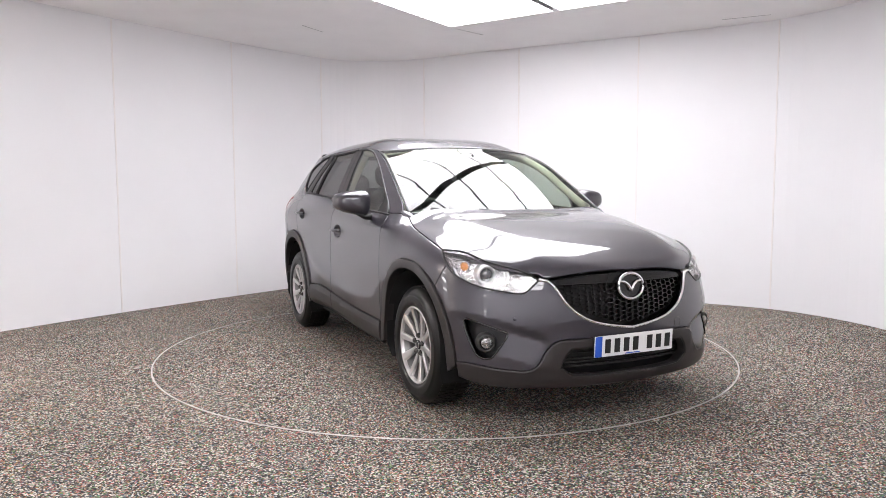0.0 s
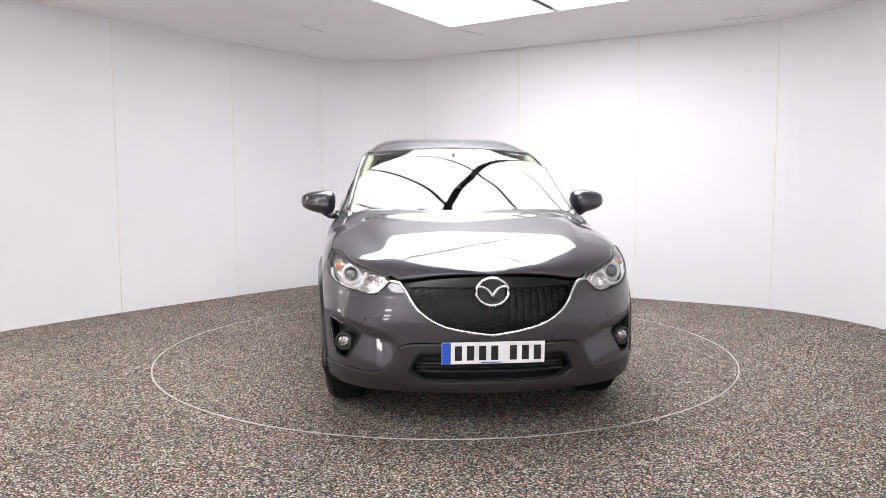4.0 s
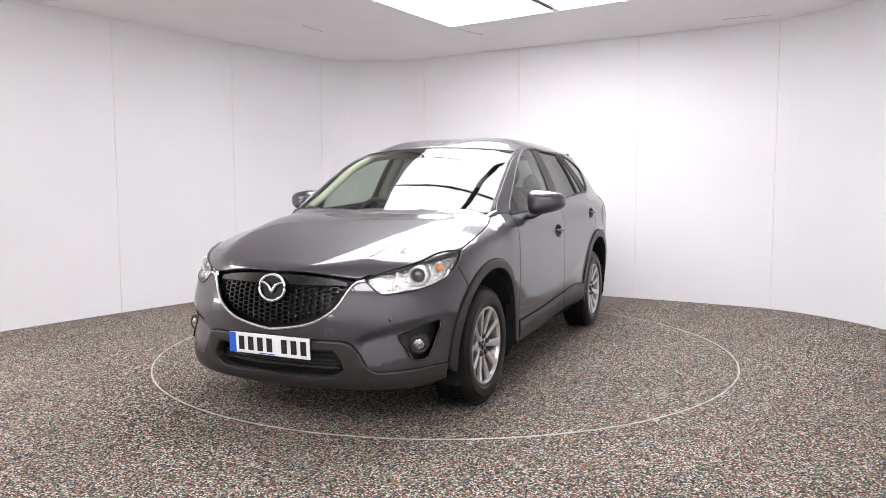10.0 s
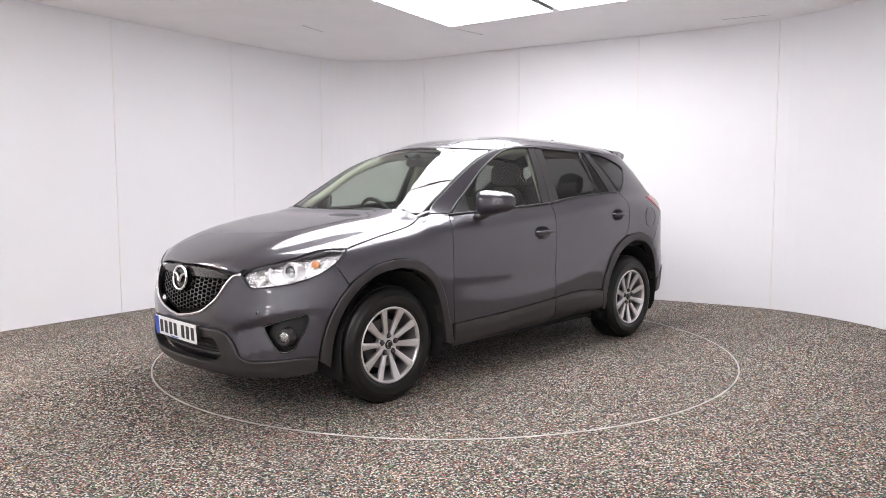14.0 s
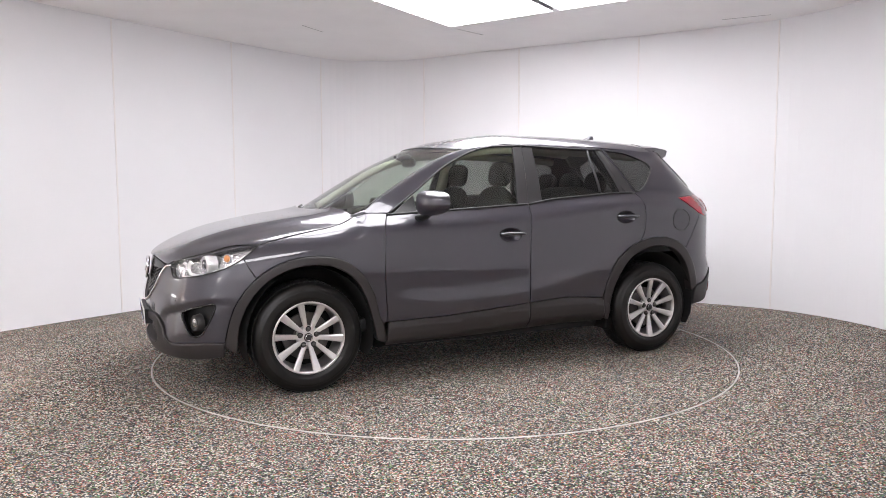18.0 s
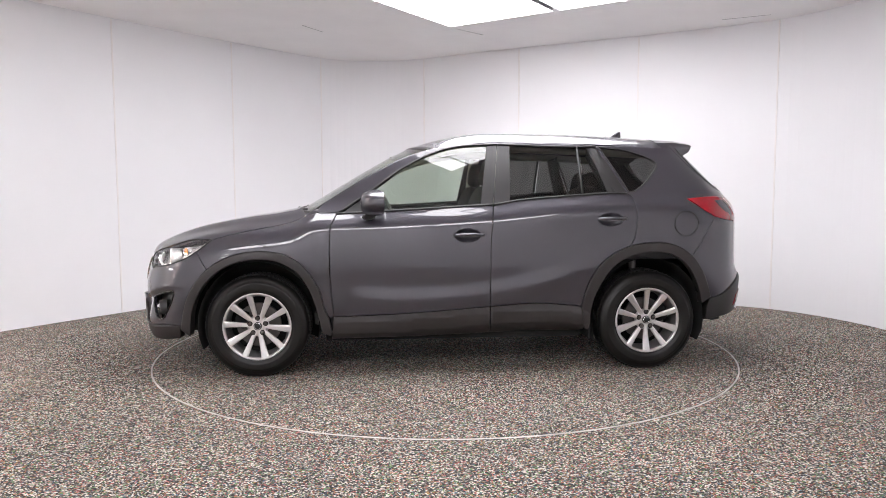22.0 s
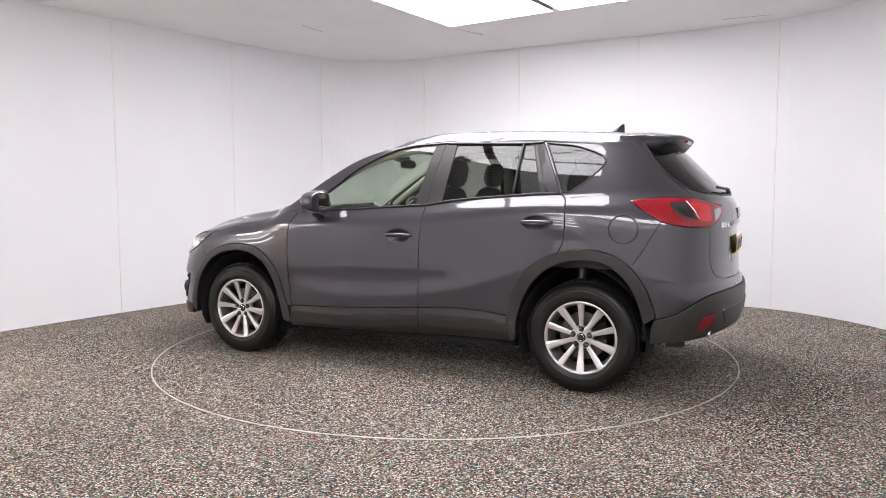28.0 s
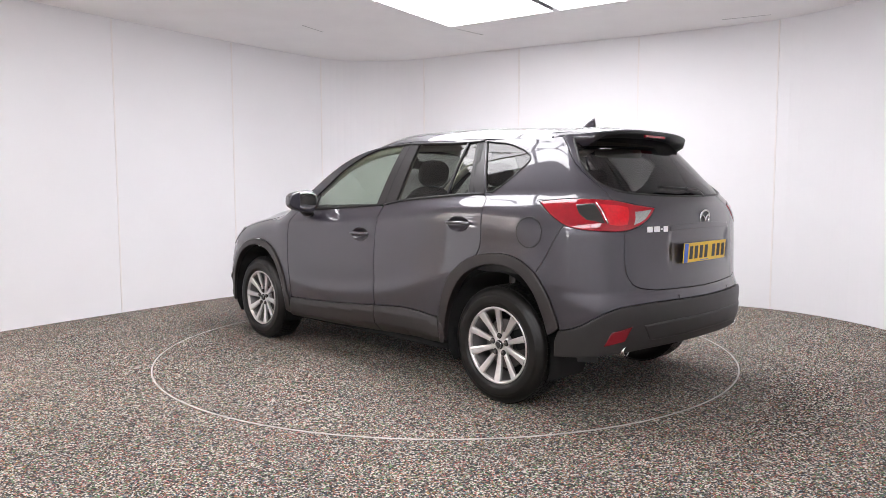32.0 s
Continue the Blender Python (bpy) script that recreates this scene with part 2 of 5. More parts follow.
def build_ceiling():
    """The ceiling: a flat sheet with two openings for the luminous fields."""
    quad = [LAMP_CORNER, LAMP_CORNER + AX * 2.46, LAMP_CORNER + AX * 2.46 + BX * LAMP_LONG, LAMP_CORNER + BX * LAMP_LONG]
    x0, y0 = BACK_CORNER
    back = [np.array(q) for q in ((x0, y0), (x0 + BACK_WIDE, y0), (x0 + BACK_WIDE, y0 - BACK_LONG), (x0, y0 - BACK_LONG))]
    bm = bmesh.new()
    for opening, far in ((quad, ((-5.1, 5.5), (6.5, 5.5), (6.5, -4.6), (-5.1, -4.6))), (back, ((-5.1, -4.6), (6.5, -4.6), (6.5, -7.3), (-5.1, -7.3)))):
        a = [bm.verts.new((*q, CEIL)) for q in opening]
        b = [bm.verts.new((*q, CEIL)) for q in far]
        c = [bm.verts.new((*q, CEIL + 0.1)) for q in opening]
        d = [bm.verts.new((*q, CEIL + 0.1)) for q in far]
        for i in range(4):
            j = (i + 1) % 4
            bm.faces.new((a[i], a[j], b[j], b[i]))
            bm.faces.new((c[i], d[i], d[j], c[j]))
            bm.faces.new((a[i], c[i], c[j], a[j]))
        bm.faces.new(c)
    bmesh.ops.remove_doubles(bm, verts=bm.verts[:], dist=0.001)
    bmesh.ops.recalc_face_normals(bm, faces=bm.faces[:])
    tagged(part("ceiling", bm, CEILING), "white painted ceiling with a luminous panel field", "ceiling", kind="structure")
    ceiling_field(LAMP_CORNER, AX, BX, 2, [0.605 * j for j in range(6)] + [LAMP_LONG], "large luminous ceiling field of white diffuser panels over the car")
    # the added, unseen field over the camera
    ceiling_field(BACK_CORNER, (1, 0), (0, -1), 4, [0.0, 0.44, 0.88, BACK_LONG], "added, unseen luminous ceiling field of white diffuser panels over the camera")


def build_slots():
    """Thin slots in the ceiling boards."""
    for a, b in (((0.127, 2.148), (0.437, 2.466)), ((2.852, 1.768), (3.261, 1.557)), ((-1.497, 1.965), (-1.332, 2.296))):
        a, b = np.array(a), np.array(b)
        d = (b - a)
        m = pose(*((a + b) / 2), CEIL, 0, 0, math.degrees(math.atan2(d[1], d[0])))
        L = np.linalg.norm(d) / 2
        tagged(part("ceiling_slot", box((-L, -0.004, -0.003), (L, 0.004, 0.004), 0.0, m), SLOTGREY), "thin grey slot in the white ceiling", "slot", kind="structure")


build_slots()
build_floor()
TABLE = build_turntable()
build_walls()
build_ceiling()
from mathutils import geometry

# ---- materials of the car ----
def paint_material():
    """Dark grey metallic lacquer: fine flakes under a clear coat."""
    m = shader("grey_metallic_paint", (0.026, 0.025, 0.034), 0.40, 0.35, Coat_Weight=1.0, Coat_Roughness=0.012, Coat_IOR=1.68)
    b = m.node_tree.nodes["Principled BSDF"]
    tc = coords(m)
    v = node(m, "ShaderNodeTexNoise", Scale=900.0, Detail=1)
    link(m, tc, "Object", v, "Vector")
    r = ramp(m, [(0.3, (0.0202, 0.0183, 0.0274)), (0.7, (0.0338, 0.0308, 0.0444))])
    link(m, v, "Fac", r, "Fac")
    link(m, r, "Color", b, "Base Color")
    return m


def glass_material(name, tint, base=0.10):
    """A thin pane: tinted see-through, mirror-like by Fresnel."""
    m = bpy.data.materials.new(name)
    m.use_nodes = True
    t = m.node_tree
    t.nodes.remove(t.nodes["Principled BSDF"])
    tr = t.nodes.new("ShaderNodeBsdfTransparent")
    tr.inputs[0].default_value = (*tint, 1)
    gl = t.nodes.new("ShaderNodeBsdfGlossy")
    gl.inputs["Roughness"].default_value = 0.0
    lw = t.nodes.new("ShaderNodeLayerWeight")
    lw.inputs[0].default_value = 0.5
    p5 = node(m, "ShaderNodeMath", op="POWER")
    p5.inputs[1].default_value = 4.6
    fr = node(m, "ShaderNodeMath", op="MULTIPLY_ADD")
    fr.inputs[1].default_value, fr.inputs[2].default_value = 1 - base, base
    mx = t.nodes.new("ShaderNodeMixShader")
    t.links.new(lw.outputs["Facing"], p5.inputs[0])
    t.links.new(p5.outputs[0], fr.inputs[0])
    t.links.new(fr.outputs[0], mx.inputs[0])
    t.links.new(tr.outputs[0], mx.inputs[1])
    t.links.new(gl.outputs[0], mx.inputs[2])
    t.links.new(mx.outputs[0], t.nodes["Material Output"].inputs[0])
    return m


PAINT = paint_material()
CLAD = uneven(shader("grey_satin_plastic", (0.023, 0.0195, 0.0195), 0.42), 9, 0.12, 0.06, 0.12)
DARKCLAD = uneven(shader("dark_satin_plastic", (0.021, 0.0195, 0.0195), 0.45), 9, 0.12, 0.06, 0.12)
BLACK = shader("black_plastic", (0.008, 0.008, 0.0085), 0.42)
MESHBLACK = shader("black_grille_plastic", (0.009, 0.009, 0.009), 0.2, Specular_IOR_Level=0.3)
GLOSSBLACK = shader("gloss_black_trim", (0.010, 0.010, 0.011), 0.16)
LINER = shader("wheel_house_liner", (0.006, 0.006, 0.006), 0.9)
RUBBER = uneven(shader("tyre_rubber", (0.0068, 0.0063, 0.0060), 0.36, Specular_IOR_Level=0.35), 14, 0.25, 0.1, 0.1)
# darker copy of the rim's silver: shade between the spokes put into its grey
BARREL = shader("shaded_rim_barrel", (0.30, 0.29, 0.285), 0.42, 0.7)
CHROME = shader("bright_chrome", (0.82, 0.82, 0.83), 0.08, 1.0)
ALLOY = uneven(shader("silver_alloy", (0.66, 0.64, 0.635), 0.30, 0.75, Coat_Weight=0.4), 30, 0.04, 0.05)
DISC = shader("brake_disc_steel", (0.13, 0.12, 0.115), 0.45, 0.8)
GLASS = glass_material("window_glass", (0.69, 0.76, 0.69))
PRIVACY = glass_material("dark_window_glass", (0.25, 0.255, 0.25), 0.06)
LENS = glass_material("clear_lamp_cover", (0.95, 0.95, 0.96), 0.06)
REDLENS = uneven(shader("red_lamp_lens", (0.30, 0.002, 0.010), 0.05, 0.0, Coat_Weight=0.6), 30, 0.12)
# brighter copy of the lens red: the inner reflector's glow put into colour
GLOWRED = uneven(shader("glow_red_lens", (0.64, 0.010, 0.020), 0.05, 0.0, Coat_Weight=0.4), 60, 0.12)
DARKRED = shader("dark_red_reflector", (0.16, 0.006, 0.012), 0.1)
SMOKE = shader("smoked_lamp_lens", (0.035, 0.033, 0.033), 0.12, 0.3, Coat_Weight=0.6)
CLEARLENS = uneven(shader("ribbed_white_lens", (0.46, 0.45, 0.44), 0.12, 0.5, Coat_Weight=1.0), 160, 0.3)
FOGLENS = uneven(shader("clear_fog_lens", (0.34, 0.335, 0.33), 0.08, 0.7, Coat_Weight=1.0), 140, 0.5)
AMBER = shader("amber_bulb", (0.85, 0.36, 0.14), 0.25)
REFLECTOR = shader("faceted_lamp_reflector", (0.88, 0.87, 0.86), 0.16, 0.75)
_v = node(REFLECTOR, "ShaderNodeTexVoronoi", Scale=70.0)
_n = node(REFLECTOR, "ShaderNodeBump", Strength=0.8, Distance=0.006)
link(REFLECTOR, coords(REFLECTOR), "Object", _v, "Vector")
link(REFLECTOR, _v, "Distance", _n, "Height")
link(REFLECTOR, _n, "Normal", REFLECTOR.node_tree.nodes["Principled BSDF"], "Normal")
SATINCHROME = shader("satin_silver_ring", (0.86, 0.86, 0.86), 0.30, 0.65)
GUIDE = shader("milky_light_guide", (0.86, 0.86, 0.85), 0.25)
BULB = shader("projector_lens", (0.16, 0.16, 0.17), 0.03, 0.6, Coat_Weight=1.0)
SEATCLOTH = uneven(shader("black_seat_cloth", (0.020, 0.019, 0.019), 0.95), 60, 0.3)
TRIM = uneven(shader("dark_cabin_plastic", (0.03, 0.03, 0.03), 0.7), 20, 0.2)
HEADLINER = shader("pale_headlining", (0.62, 0.60, 0.52), 0.95)
PLATEWHITE = shader("white_number_plate", (0.86, 0.86, 0.86), 0.3)
PLATEYELLOW = shader("yellow_number_plate", (0.85, 0.55, 0.03), 0.3)
PLATEBLUE = shader("blue_plate_band", (0.02, 0.10, 0.55), 0.3)
INK = shader("black_characters", (0.01, 0.01, 0.01), 0.4)
MIRRORGLASS = shader("mirror_glass", (0.85, 0.86, 0.88), 0.01, 1.0)


# ---- the shape of the car: x forwards, y to its left, z up, its middle between the axles ----
def fair(xs, ys):
    """A smooth function through a few stations (cubic Hermite, no overshoot)."""
    xs, ys = np.array(xs, float), np.array(ys, float)
    h, d = np.diff(xs), np.diff(ys) / np.diff(xs)
    m = np.zeros(len(xs))
    m[0], m[-1] = d[0], d[-1]
    for i in range(1, len(xs) - 1):
        if d[i - 1] * d[i] > 0:
            w1, w2 = 2 * h[i] + h[i - 1], h[i] + 2 * h[i - 1]
            m[i] = (w1 + w2) / (w1 / d[i - 1] + w2 / d[i])

    def f(x):
        x = np.asarray(x, float)
        i = np.clip(np.searchsorted(xs, x) - 1, 0, len(xs) - 2)
        t = np.clip((x - xs[i]) / h[i], 0, 1)
        return ((2 * t**3 - 3 * t**2 + 1) * ys[i] + (t**3 - 2 * t**2 + t) * h[i] * m[i]
                + (3 * t**2 - 2 * t**3) * ys[i + 1] + (t**3 - t**2) * h[i] * m[i + 1])
    return f


_WIDTH = fair((0.15, 0.28, 0.42, 0.52, 0.64, 0.74, 0.86, 0.98, 1.06, 1.09, 1.165, 1.20, 1.30, 1.45, 1.60, 1.70),
             (0.850, 0.885, 0.893, 0.897, 0.905, 0.910, 0.908, 0.902, 0.893, 0.882, 0.833, 0.818, 0.776, 0.705, 0.622, 0.56))
_ZS = np.linspace(0.0, 1.8, 901)
_WK = np.exp(-(np.linspace(-0.06, 0.06, 61) / 0.028) ** 2)
_WZ = np.convolve(np.pad(_WIDTH(_ZS), 30, mode="edge"), _WK / _WK.sum(), mode="valid")


def WIDTH(z):
    """Half-width of the plain section by height, faired so that its shoulder mirrors softly."""
    return np.interp(z, _ZS, _WZ)


BELT = fair((-2.2, -1.2, -0.26, 0.8, 1.2), (0.085, 0.072, 0.0, -0.052, -0.06))


def width(x, z):
    """The section's half-width: its shoulder climbs with the waistline towards the tail."""
    k = np.clip((z - 0.80) / 0.25, 0, 1) * np.clip((1.52 - z) / 0.22, 0, 1)
    return WIDTH(z - BELT(x) * k)


CREASE = fair((-0.95, -0.55, -0.3, 0.0, 0.4, 0.8), (0.705, 0.605, 0.555, 0.520, 0.508, 0.545))


def crease(x, z):
    """The scooped line low on the doors that climbs to the rear wheel."""
    s = z - CREASE(x)
    fade = np.exp(-((x + 0.02) / 0.80) ** 8)
    k = np.where(s > 0, np.exp(-(s / 0.075) ** 2), np.exp(-(s / 0.11) ** 2))
    return fade * (0.0155 * k - 0.006)


NOSE = fair((0.15, 0.24, 0.30, 0.45, 0.60, 0.72, 0.80, 0.90, 1.3), (2.14, 2.22, 2.245, 2.25, 2.25, 2.235, 2.215, 2.20, 2.19))
NOSE_POWER = fair((0.2, 0.55, 0.70, 0.85, 1.0, 1.3), (6.2, 6.0, 5.2, 4.6, 4.2, 4.0))
TAIL_POWER = 6.0
TAIL = fair((0.25, 0.36, 0.50, 0.60, 0.66, 0.72, 0.95, 1.12, 1.20, 1.26, 1.45, 1.60, 1.7),
            (-2.11, -2.195, -2.228, -2.235, -2.225, -2.20, -2.195, -2.185, -2.155, -2.095, -1.91, -1.76, -1.67))
_BONNET = fair((0.40, 0.70, 0.85, 0.95, 1.05, 1.15, 1.40, 1.67, 1.95, 2.10, 2.18, 2.23, 2.27),
              (3.2, 2.6, 1.85, 1.38, 1.17, 1.105, 1.065, 1.015, 0.950, 0.900, 0.862, 0.82, 0.74))
_BX = np.linspace(0.4, 2.27, 936)
_W = np.exp(-(np.linspace(-0.18, 0.18, 181) / 0.075) ** 2)
_BZ = np.convolve(np.pad(_BONNET(_BX), 90, mode="edge"), _W / _W.sum(), mode="valid")
_K = np.clip((_BX - 1.08) / 0.12, 0, 1) * np.clip((2.16 - _BX) / 0.10, 0, 1)
_BZ = _BONNET(_BX) + (_BZ - _BONNET(_BX)) * _K * _K * (3 - 2 * _K)


def BONNET(x):
    """Height of the bonnet's middle line, faired so that it mirrors without waves."""
    return np.interp(x, _BX, _BZ)


NOSE0, TAIL0, ROUND0 = 1.0, -1.2, 0.65
HIP = fair((-2.0, -1.63, -1.25, -0.5, -0.2), (1.190, 1.175, 1.150, 1.142, 1.150))


def hip(x, z):
    """The shoulder line that sharpens towards the tail."""
    b = np.clip((-0.22 - x) / 0.6, 0, 1)
    d = z - HIP(x)
    return 0.016 * b * b * (3 - 2 * b) * np.where(d > 0, np.exp(-(d / 0.055) ** 2), np.exp(-(d / 0.16) ** 2))



def cabin_taper(x, z):
    k = np.clip((z - 1.02) / 0.2, 0, 1)
    k = k * k * (3 - 2 * k)
    return 1 - k * (0.075 * np.clip((x - 0.15) / 0.8, 0, 2) ** 2 + 0.05 * np.clip((-0.9 - x) / 0.9, 0, 2) ** 2)


def round_off(x, z):
    v = np.clip((z - ROUND0) / np.maximum(BONNET(x) - ROUND0, 0.05), 0, 0.99999)
    return (1 - v**5.5) ** (1 / 5.5)


def half_width(x, z):
    """Half the body's width at a station and a height: the side skin."""
    x, z = np.asarray(x, float), np.asarray(z, float)
    u = np.clip((x - NOSE0) / (NOSE(z) - NOSE0), 0, 0.99999)
    r = np.clip((TAIL0 - x) / (TAIL0 - TAIL(z)), 0, 0.99999)
    return (width(x, z) + crease(x, z) + hip(x, z)) * cabin_taper(x, z) * (1 - u**NOSE_POWER(z)) ** 0.5 * (1 - r**TAIL_POWER) ** 0.5 * round_off(x, z)


def side_map(lift=0.0):
    def f(a, b):
        return np.stack([a, half_width(a, b) + lift, b], -1)
    return f


def front_point(t, z):
    s = np.sign(t)
    c = np.clip(np.cos(np.abs(t)), 1e-5, 1)
    x = NOSE0 + (NOSE(z) - NOSE0) * c ** (2 / NOSE_POWER(z))
    y = width(x, z) * cabin_taper(x, z) * np.sin(np.abs(t)) * round_off(x, z)
    # the blade-like fold that runs inwards from the fog lamp
    below = np.interp(y, (0.45, 0.53, 0.66, 0.83), (0.478, 0.520, 0.560, 0.612)) - z
    k = np.clip(0.5 + below / 0.05, 0, 1)
    m = np.clip((y - 0.455) / 0.06, 0, 1) * np.clip((0.90 - y) / 0.10, 0, 1)
    x = x - 0.026 * m * m * (3 - 2 * m) * k * k * (3 - 2 * k) * np.clip(1 - np.clip(below, 0, 1) / 0.16, 0, 1)
    return np.stack([x, s * y, z], -1)


def rear_point(t, z):
    s = np.sign(t)
    c = np.clip(np.cos(np.abs(t)), 1e-5, 1)
    x = TAIL0 + (TAIL(z) - TAIL0) * c ** (2 / TAIL_POWER)
    y = s * (width(x, z) + hip(x, z)) * cabin_taper(x, z) * np.sin(np.abs(t))
    # the shallow hollow for the number plate
    a, b = np.clip((0.375 - np.abs(y)) / 0.05, 0, 1), np.clip((1.035 - z) / 0.03, 0, 1) * np.clip((z - 0.80) / 0.10, 0, 1)
    x = x + 0.014 * a * a * (3 - 2 * a) * b * b * (3 - 2 * b)
    return np.stack([x, y, z], -1)


def pushed(point, lift):
    """The same skin moved along its own normal."""
    def f(a, b):
        p = point(a, b)
        da, db = point(a + 1e-3, b) - point(a - 1e-3, b), point(a, b + 1e-3) - point(a, b - 1e-3)
        n = np.cross(da, db)
        n /= np.linalg.norm(n, axis=-1, keepdims=True) + 1e-12
        mid = np.array((0, 0, 0.8))
        sign = np.sign(np.sum(n * (p - mid), axis=-1, keepdims=True))
        return p + n * sign * lift
    return f


def _wrap(point, axis):
    def f(v, z):
        lo, hi = 0.0, math.pi / 2 - 1e-4
        up = point(np.array(hi), np.array(z))[axis] > point(np.array(lo), np.array(z))[axis]
        for _ in range(40):
            mid = (lo + hi) / 2
            if (point(np.array(mid), np.array(z))[axis] < v) == up:
                lo = mid
            else:
                hi = mid
        return (lo, z)
    return f


fy, fx = _wrap(front_point, 1), _wrap(front_point, 0)      # a place on the front skin from (y, z) or (x, z)
ry, rx = _wrap(rear_point, 1), _wrap(rear_point, 0)        # and on the rear skin


RIDGE = fair((0.9, 1.1, 1.3, 1.6, 1.9, 2.13, 2.3), (0.715, 0.695, 0.668, 0.605, 0.540, 0.462, 0.40))


def bonnet_height(x, y):
    x, y = np.asarray(x, float), np.abs(np.asarray(y, float))
    lo, hi = np.full(np.broadcast(x, y).shape, 0.60), np.broadcast_to(BONNET(x) - 1e-4, np.broadcast(x, y).shape).copy()
    for _ in range(26):
        mid = (lo + hi) / 2
        wide = half_width(x, mid) > y
        lo, hi = np.where(wide, mid, lo), np.where(wide, hi, mid)
    ridge = RIDGE(x)
    fade = np.clip((x - 0.90) / 0.30, 0, 1)
    tip = np.clip((2.26 - x) / 0.55, 0, 1)
    fade = fade * fade * (3 - 2 * fade) * tip * tip * (3 - 2 * tip)
    return lo + fade * (0.046 / (1 + np.exp((y - ridge - 0.005) / 0.030)) - 0.018 * (1 - np.clip(y / 0.8, 0, 1) ** 4))


def bonnet_map(a, b):
    return np.stack([a, b, bonnet_height(a, b)], -1)


ROOF_MID = fair((-1.95, -1.54, -1.18, -0.73, -0.28, 0.03, 0.25, 0.36), (1.604, 1.642, 1.666, 1.684, 1.687, 1.656, 1.603, 1.570))
ROOF_EDGE = fair((-1.95, -1.494, -1.25, -0.85, -0.33, 0.108, 0.347, 0.544, 0.74, 0.954, 1.05), (1.52, 1.556, 1.576, 1.592, 1.602, 1.563, 1.491, 1.392, 1.274, 1.137, 1.07))
PILLAR_X = fair((1.06, 1.137, 1.274, 1.392, 1.491, 1.563, 1.58), (1.06, 0.954, 0.74, 0.544, 0.347, 0.108, 0.03))
SCREEN_X = fair((1.06, 1.11, 1.20, 1.35, 1.50, 1.60), (1.22, 1.135, 0.985, 0.735, 0.470, 0.27))


def screen_map(a, b):
    """a: across, -1 to 1; b: up the windscreen, 0 to 1."""
    a2 = a * a
    zb, zt = 1.10 + 0.025 * a2, 1.590 - 0.035 * a2
    z = zb + (zt - zb) * b
    xe = PILLAR_X(z)
    ye = half_width(xe, z)
    return np.stack([SCREEN_X(z) + (xe - SCREEN_X(z)) * np.abs(a) ** 2.2, a * ye, z], -1)


def plain_roof(a, b):
    edge = half_width(a, ROOF_EDGE(a))
    k = np.clip(np.abs(b) / edge, 0, 1)
    return ROOF_MID(a) - (ROOF_MID(a) - ROOF_EDGE(a)) * k**6.0


HEADER = screen_map(np.linspace(0, 0.99, 24), np.ones(24))             # the upper rim of the windscreen
HEADER_DROP = plain_roof(HEADER[:, 0], HEADER[:, 1]) - HEADER[:, 2] - 0.002


def roof_map(a, b):
    """The roof's skin, drawn down at the front to the windscreen's rim."""
    y = np.abs(b)
    ahead = np.interp(y, HEADER[:, 1], HEADER[:, 0]) - a
    drop = np.interp(y, HEADER[:, 1], HEADER_DROP) * np.exp(-(np.maximum(ahead, 0) / 0.16) ** 1.5)
    return np.stack([a, b, plain_roof(a, b) - drop], -1)


# ---- panels: an outline on a skin becomes a pressed sheet with rounded, returned edges ----
def dedupe(o, eps=0.0015):
    out = []
    for p in o:
        p = np.asarray(p, float)
        if not out or np.linalg.norm(p - out[-1]) > eps:
            out.append(p)
    while len(out) > 2 and np.linalg.norm(out[0] - out[-1]) <= eps:
        out.pop()
    return np.array(out)


def outline(*runs, step=0.03):
    """A closed outline of smooth runs; each run is a list of places, corners lie between the runs."""
    o = []
    for r in runs:
        o += spline(r, step)
    return dedupe(o)


def area(o):
    x, y = o[:, 0], o[:, 1]
    return 0.5 * np.sum(x * np.roll(y, -1) - y * np.roll(x, -1))


def inset(o, d):
    """Moves a counter-clockwise outline inwards by d."""
    e = np.roll(o, -1, 0) - o
    e /= np.linalg.norm(e, axis=1, keepdims=True)
    n = np.stack([-e[:, 1], e[:, 0]], 1)
    m = n + np.roll(n, 1, 0)
    k = np.maximum(np.sum(m * n, 1), 0.5)
    return o + m / k[:, None] * d


def inside(pts, o):
    x, y = pts[:, 0], pts[:, 1]
    c = np.zeros(len(pts), bool)
    for (x0, y0), (x1, y1) in zip(o, np.roll(o, -1, 0)):
        if y0 == y1:
            continue
        c ^= ((y0 > y) != (y1 > y)) & (x < (x1 - x0) * (y - y0) / (y1 - y0) + x0)
    return c


def near(pts, o, d):
    a = o
    b = np.roll(o, -1, 0)
    best = np.full(len(pts), 9.0)
    for p, q in zip(a, b):
        v = q - p
        t = np.clip(((pts - p) @ v) / max(1e-12, v @ v), 0, 1)
        best = np.minimum(best, np.linalg.norm(pts - p - t[:, None] * v, axis=1))
    return best < d


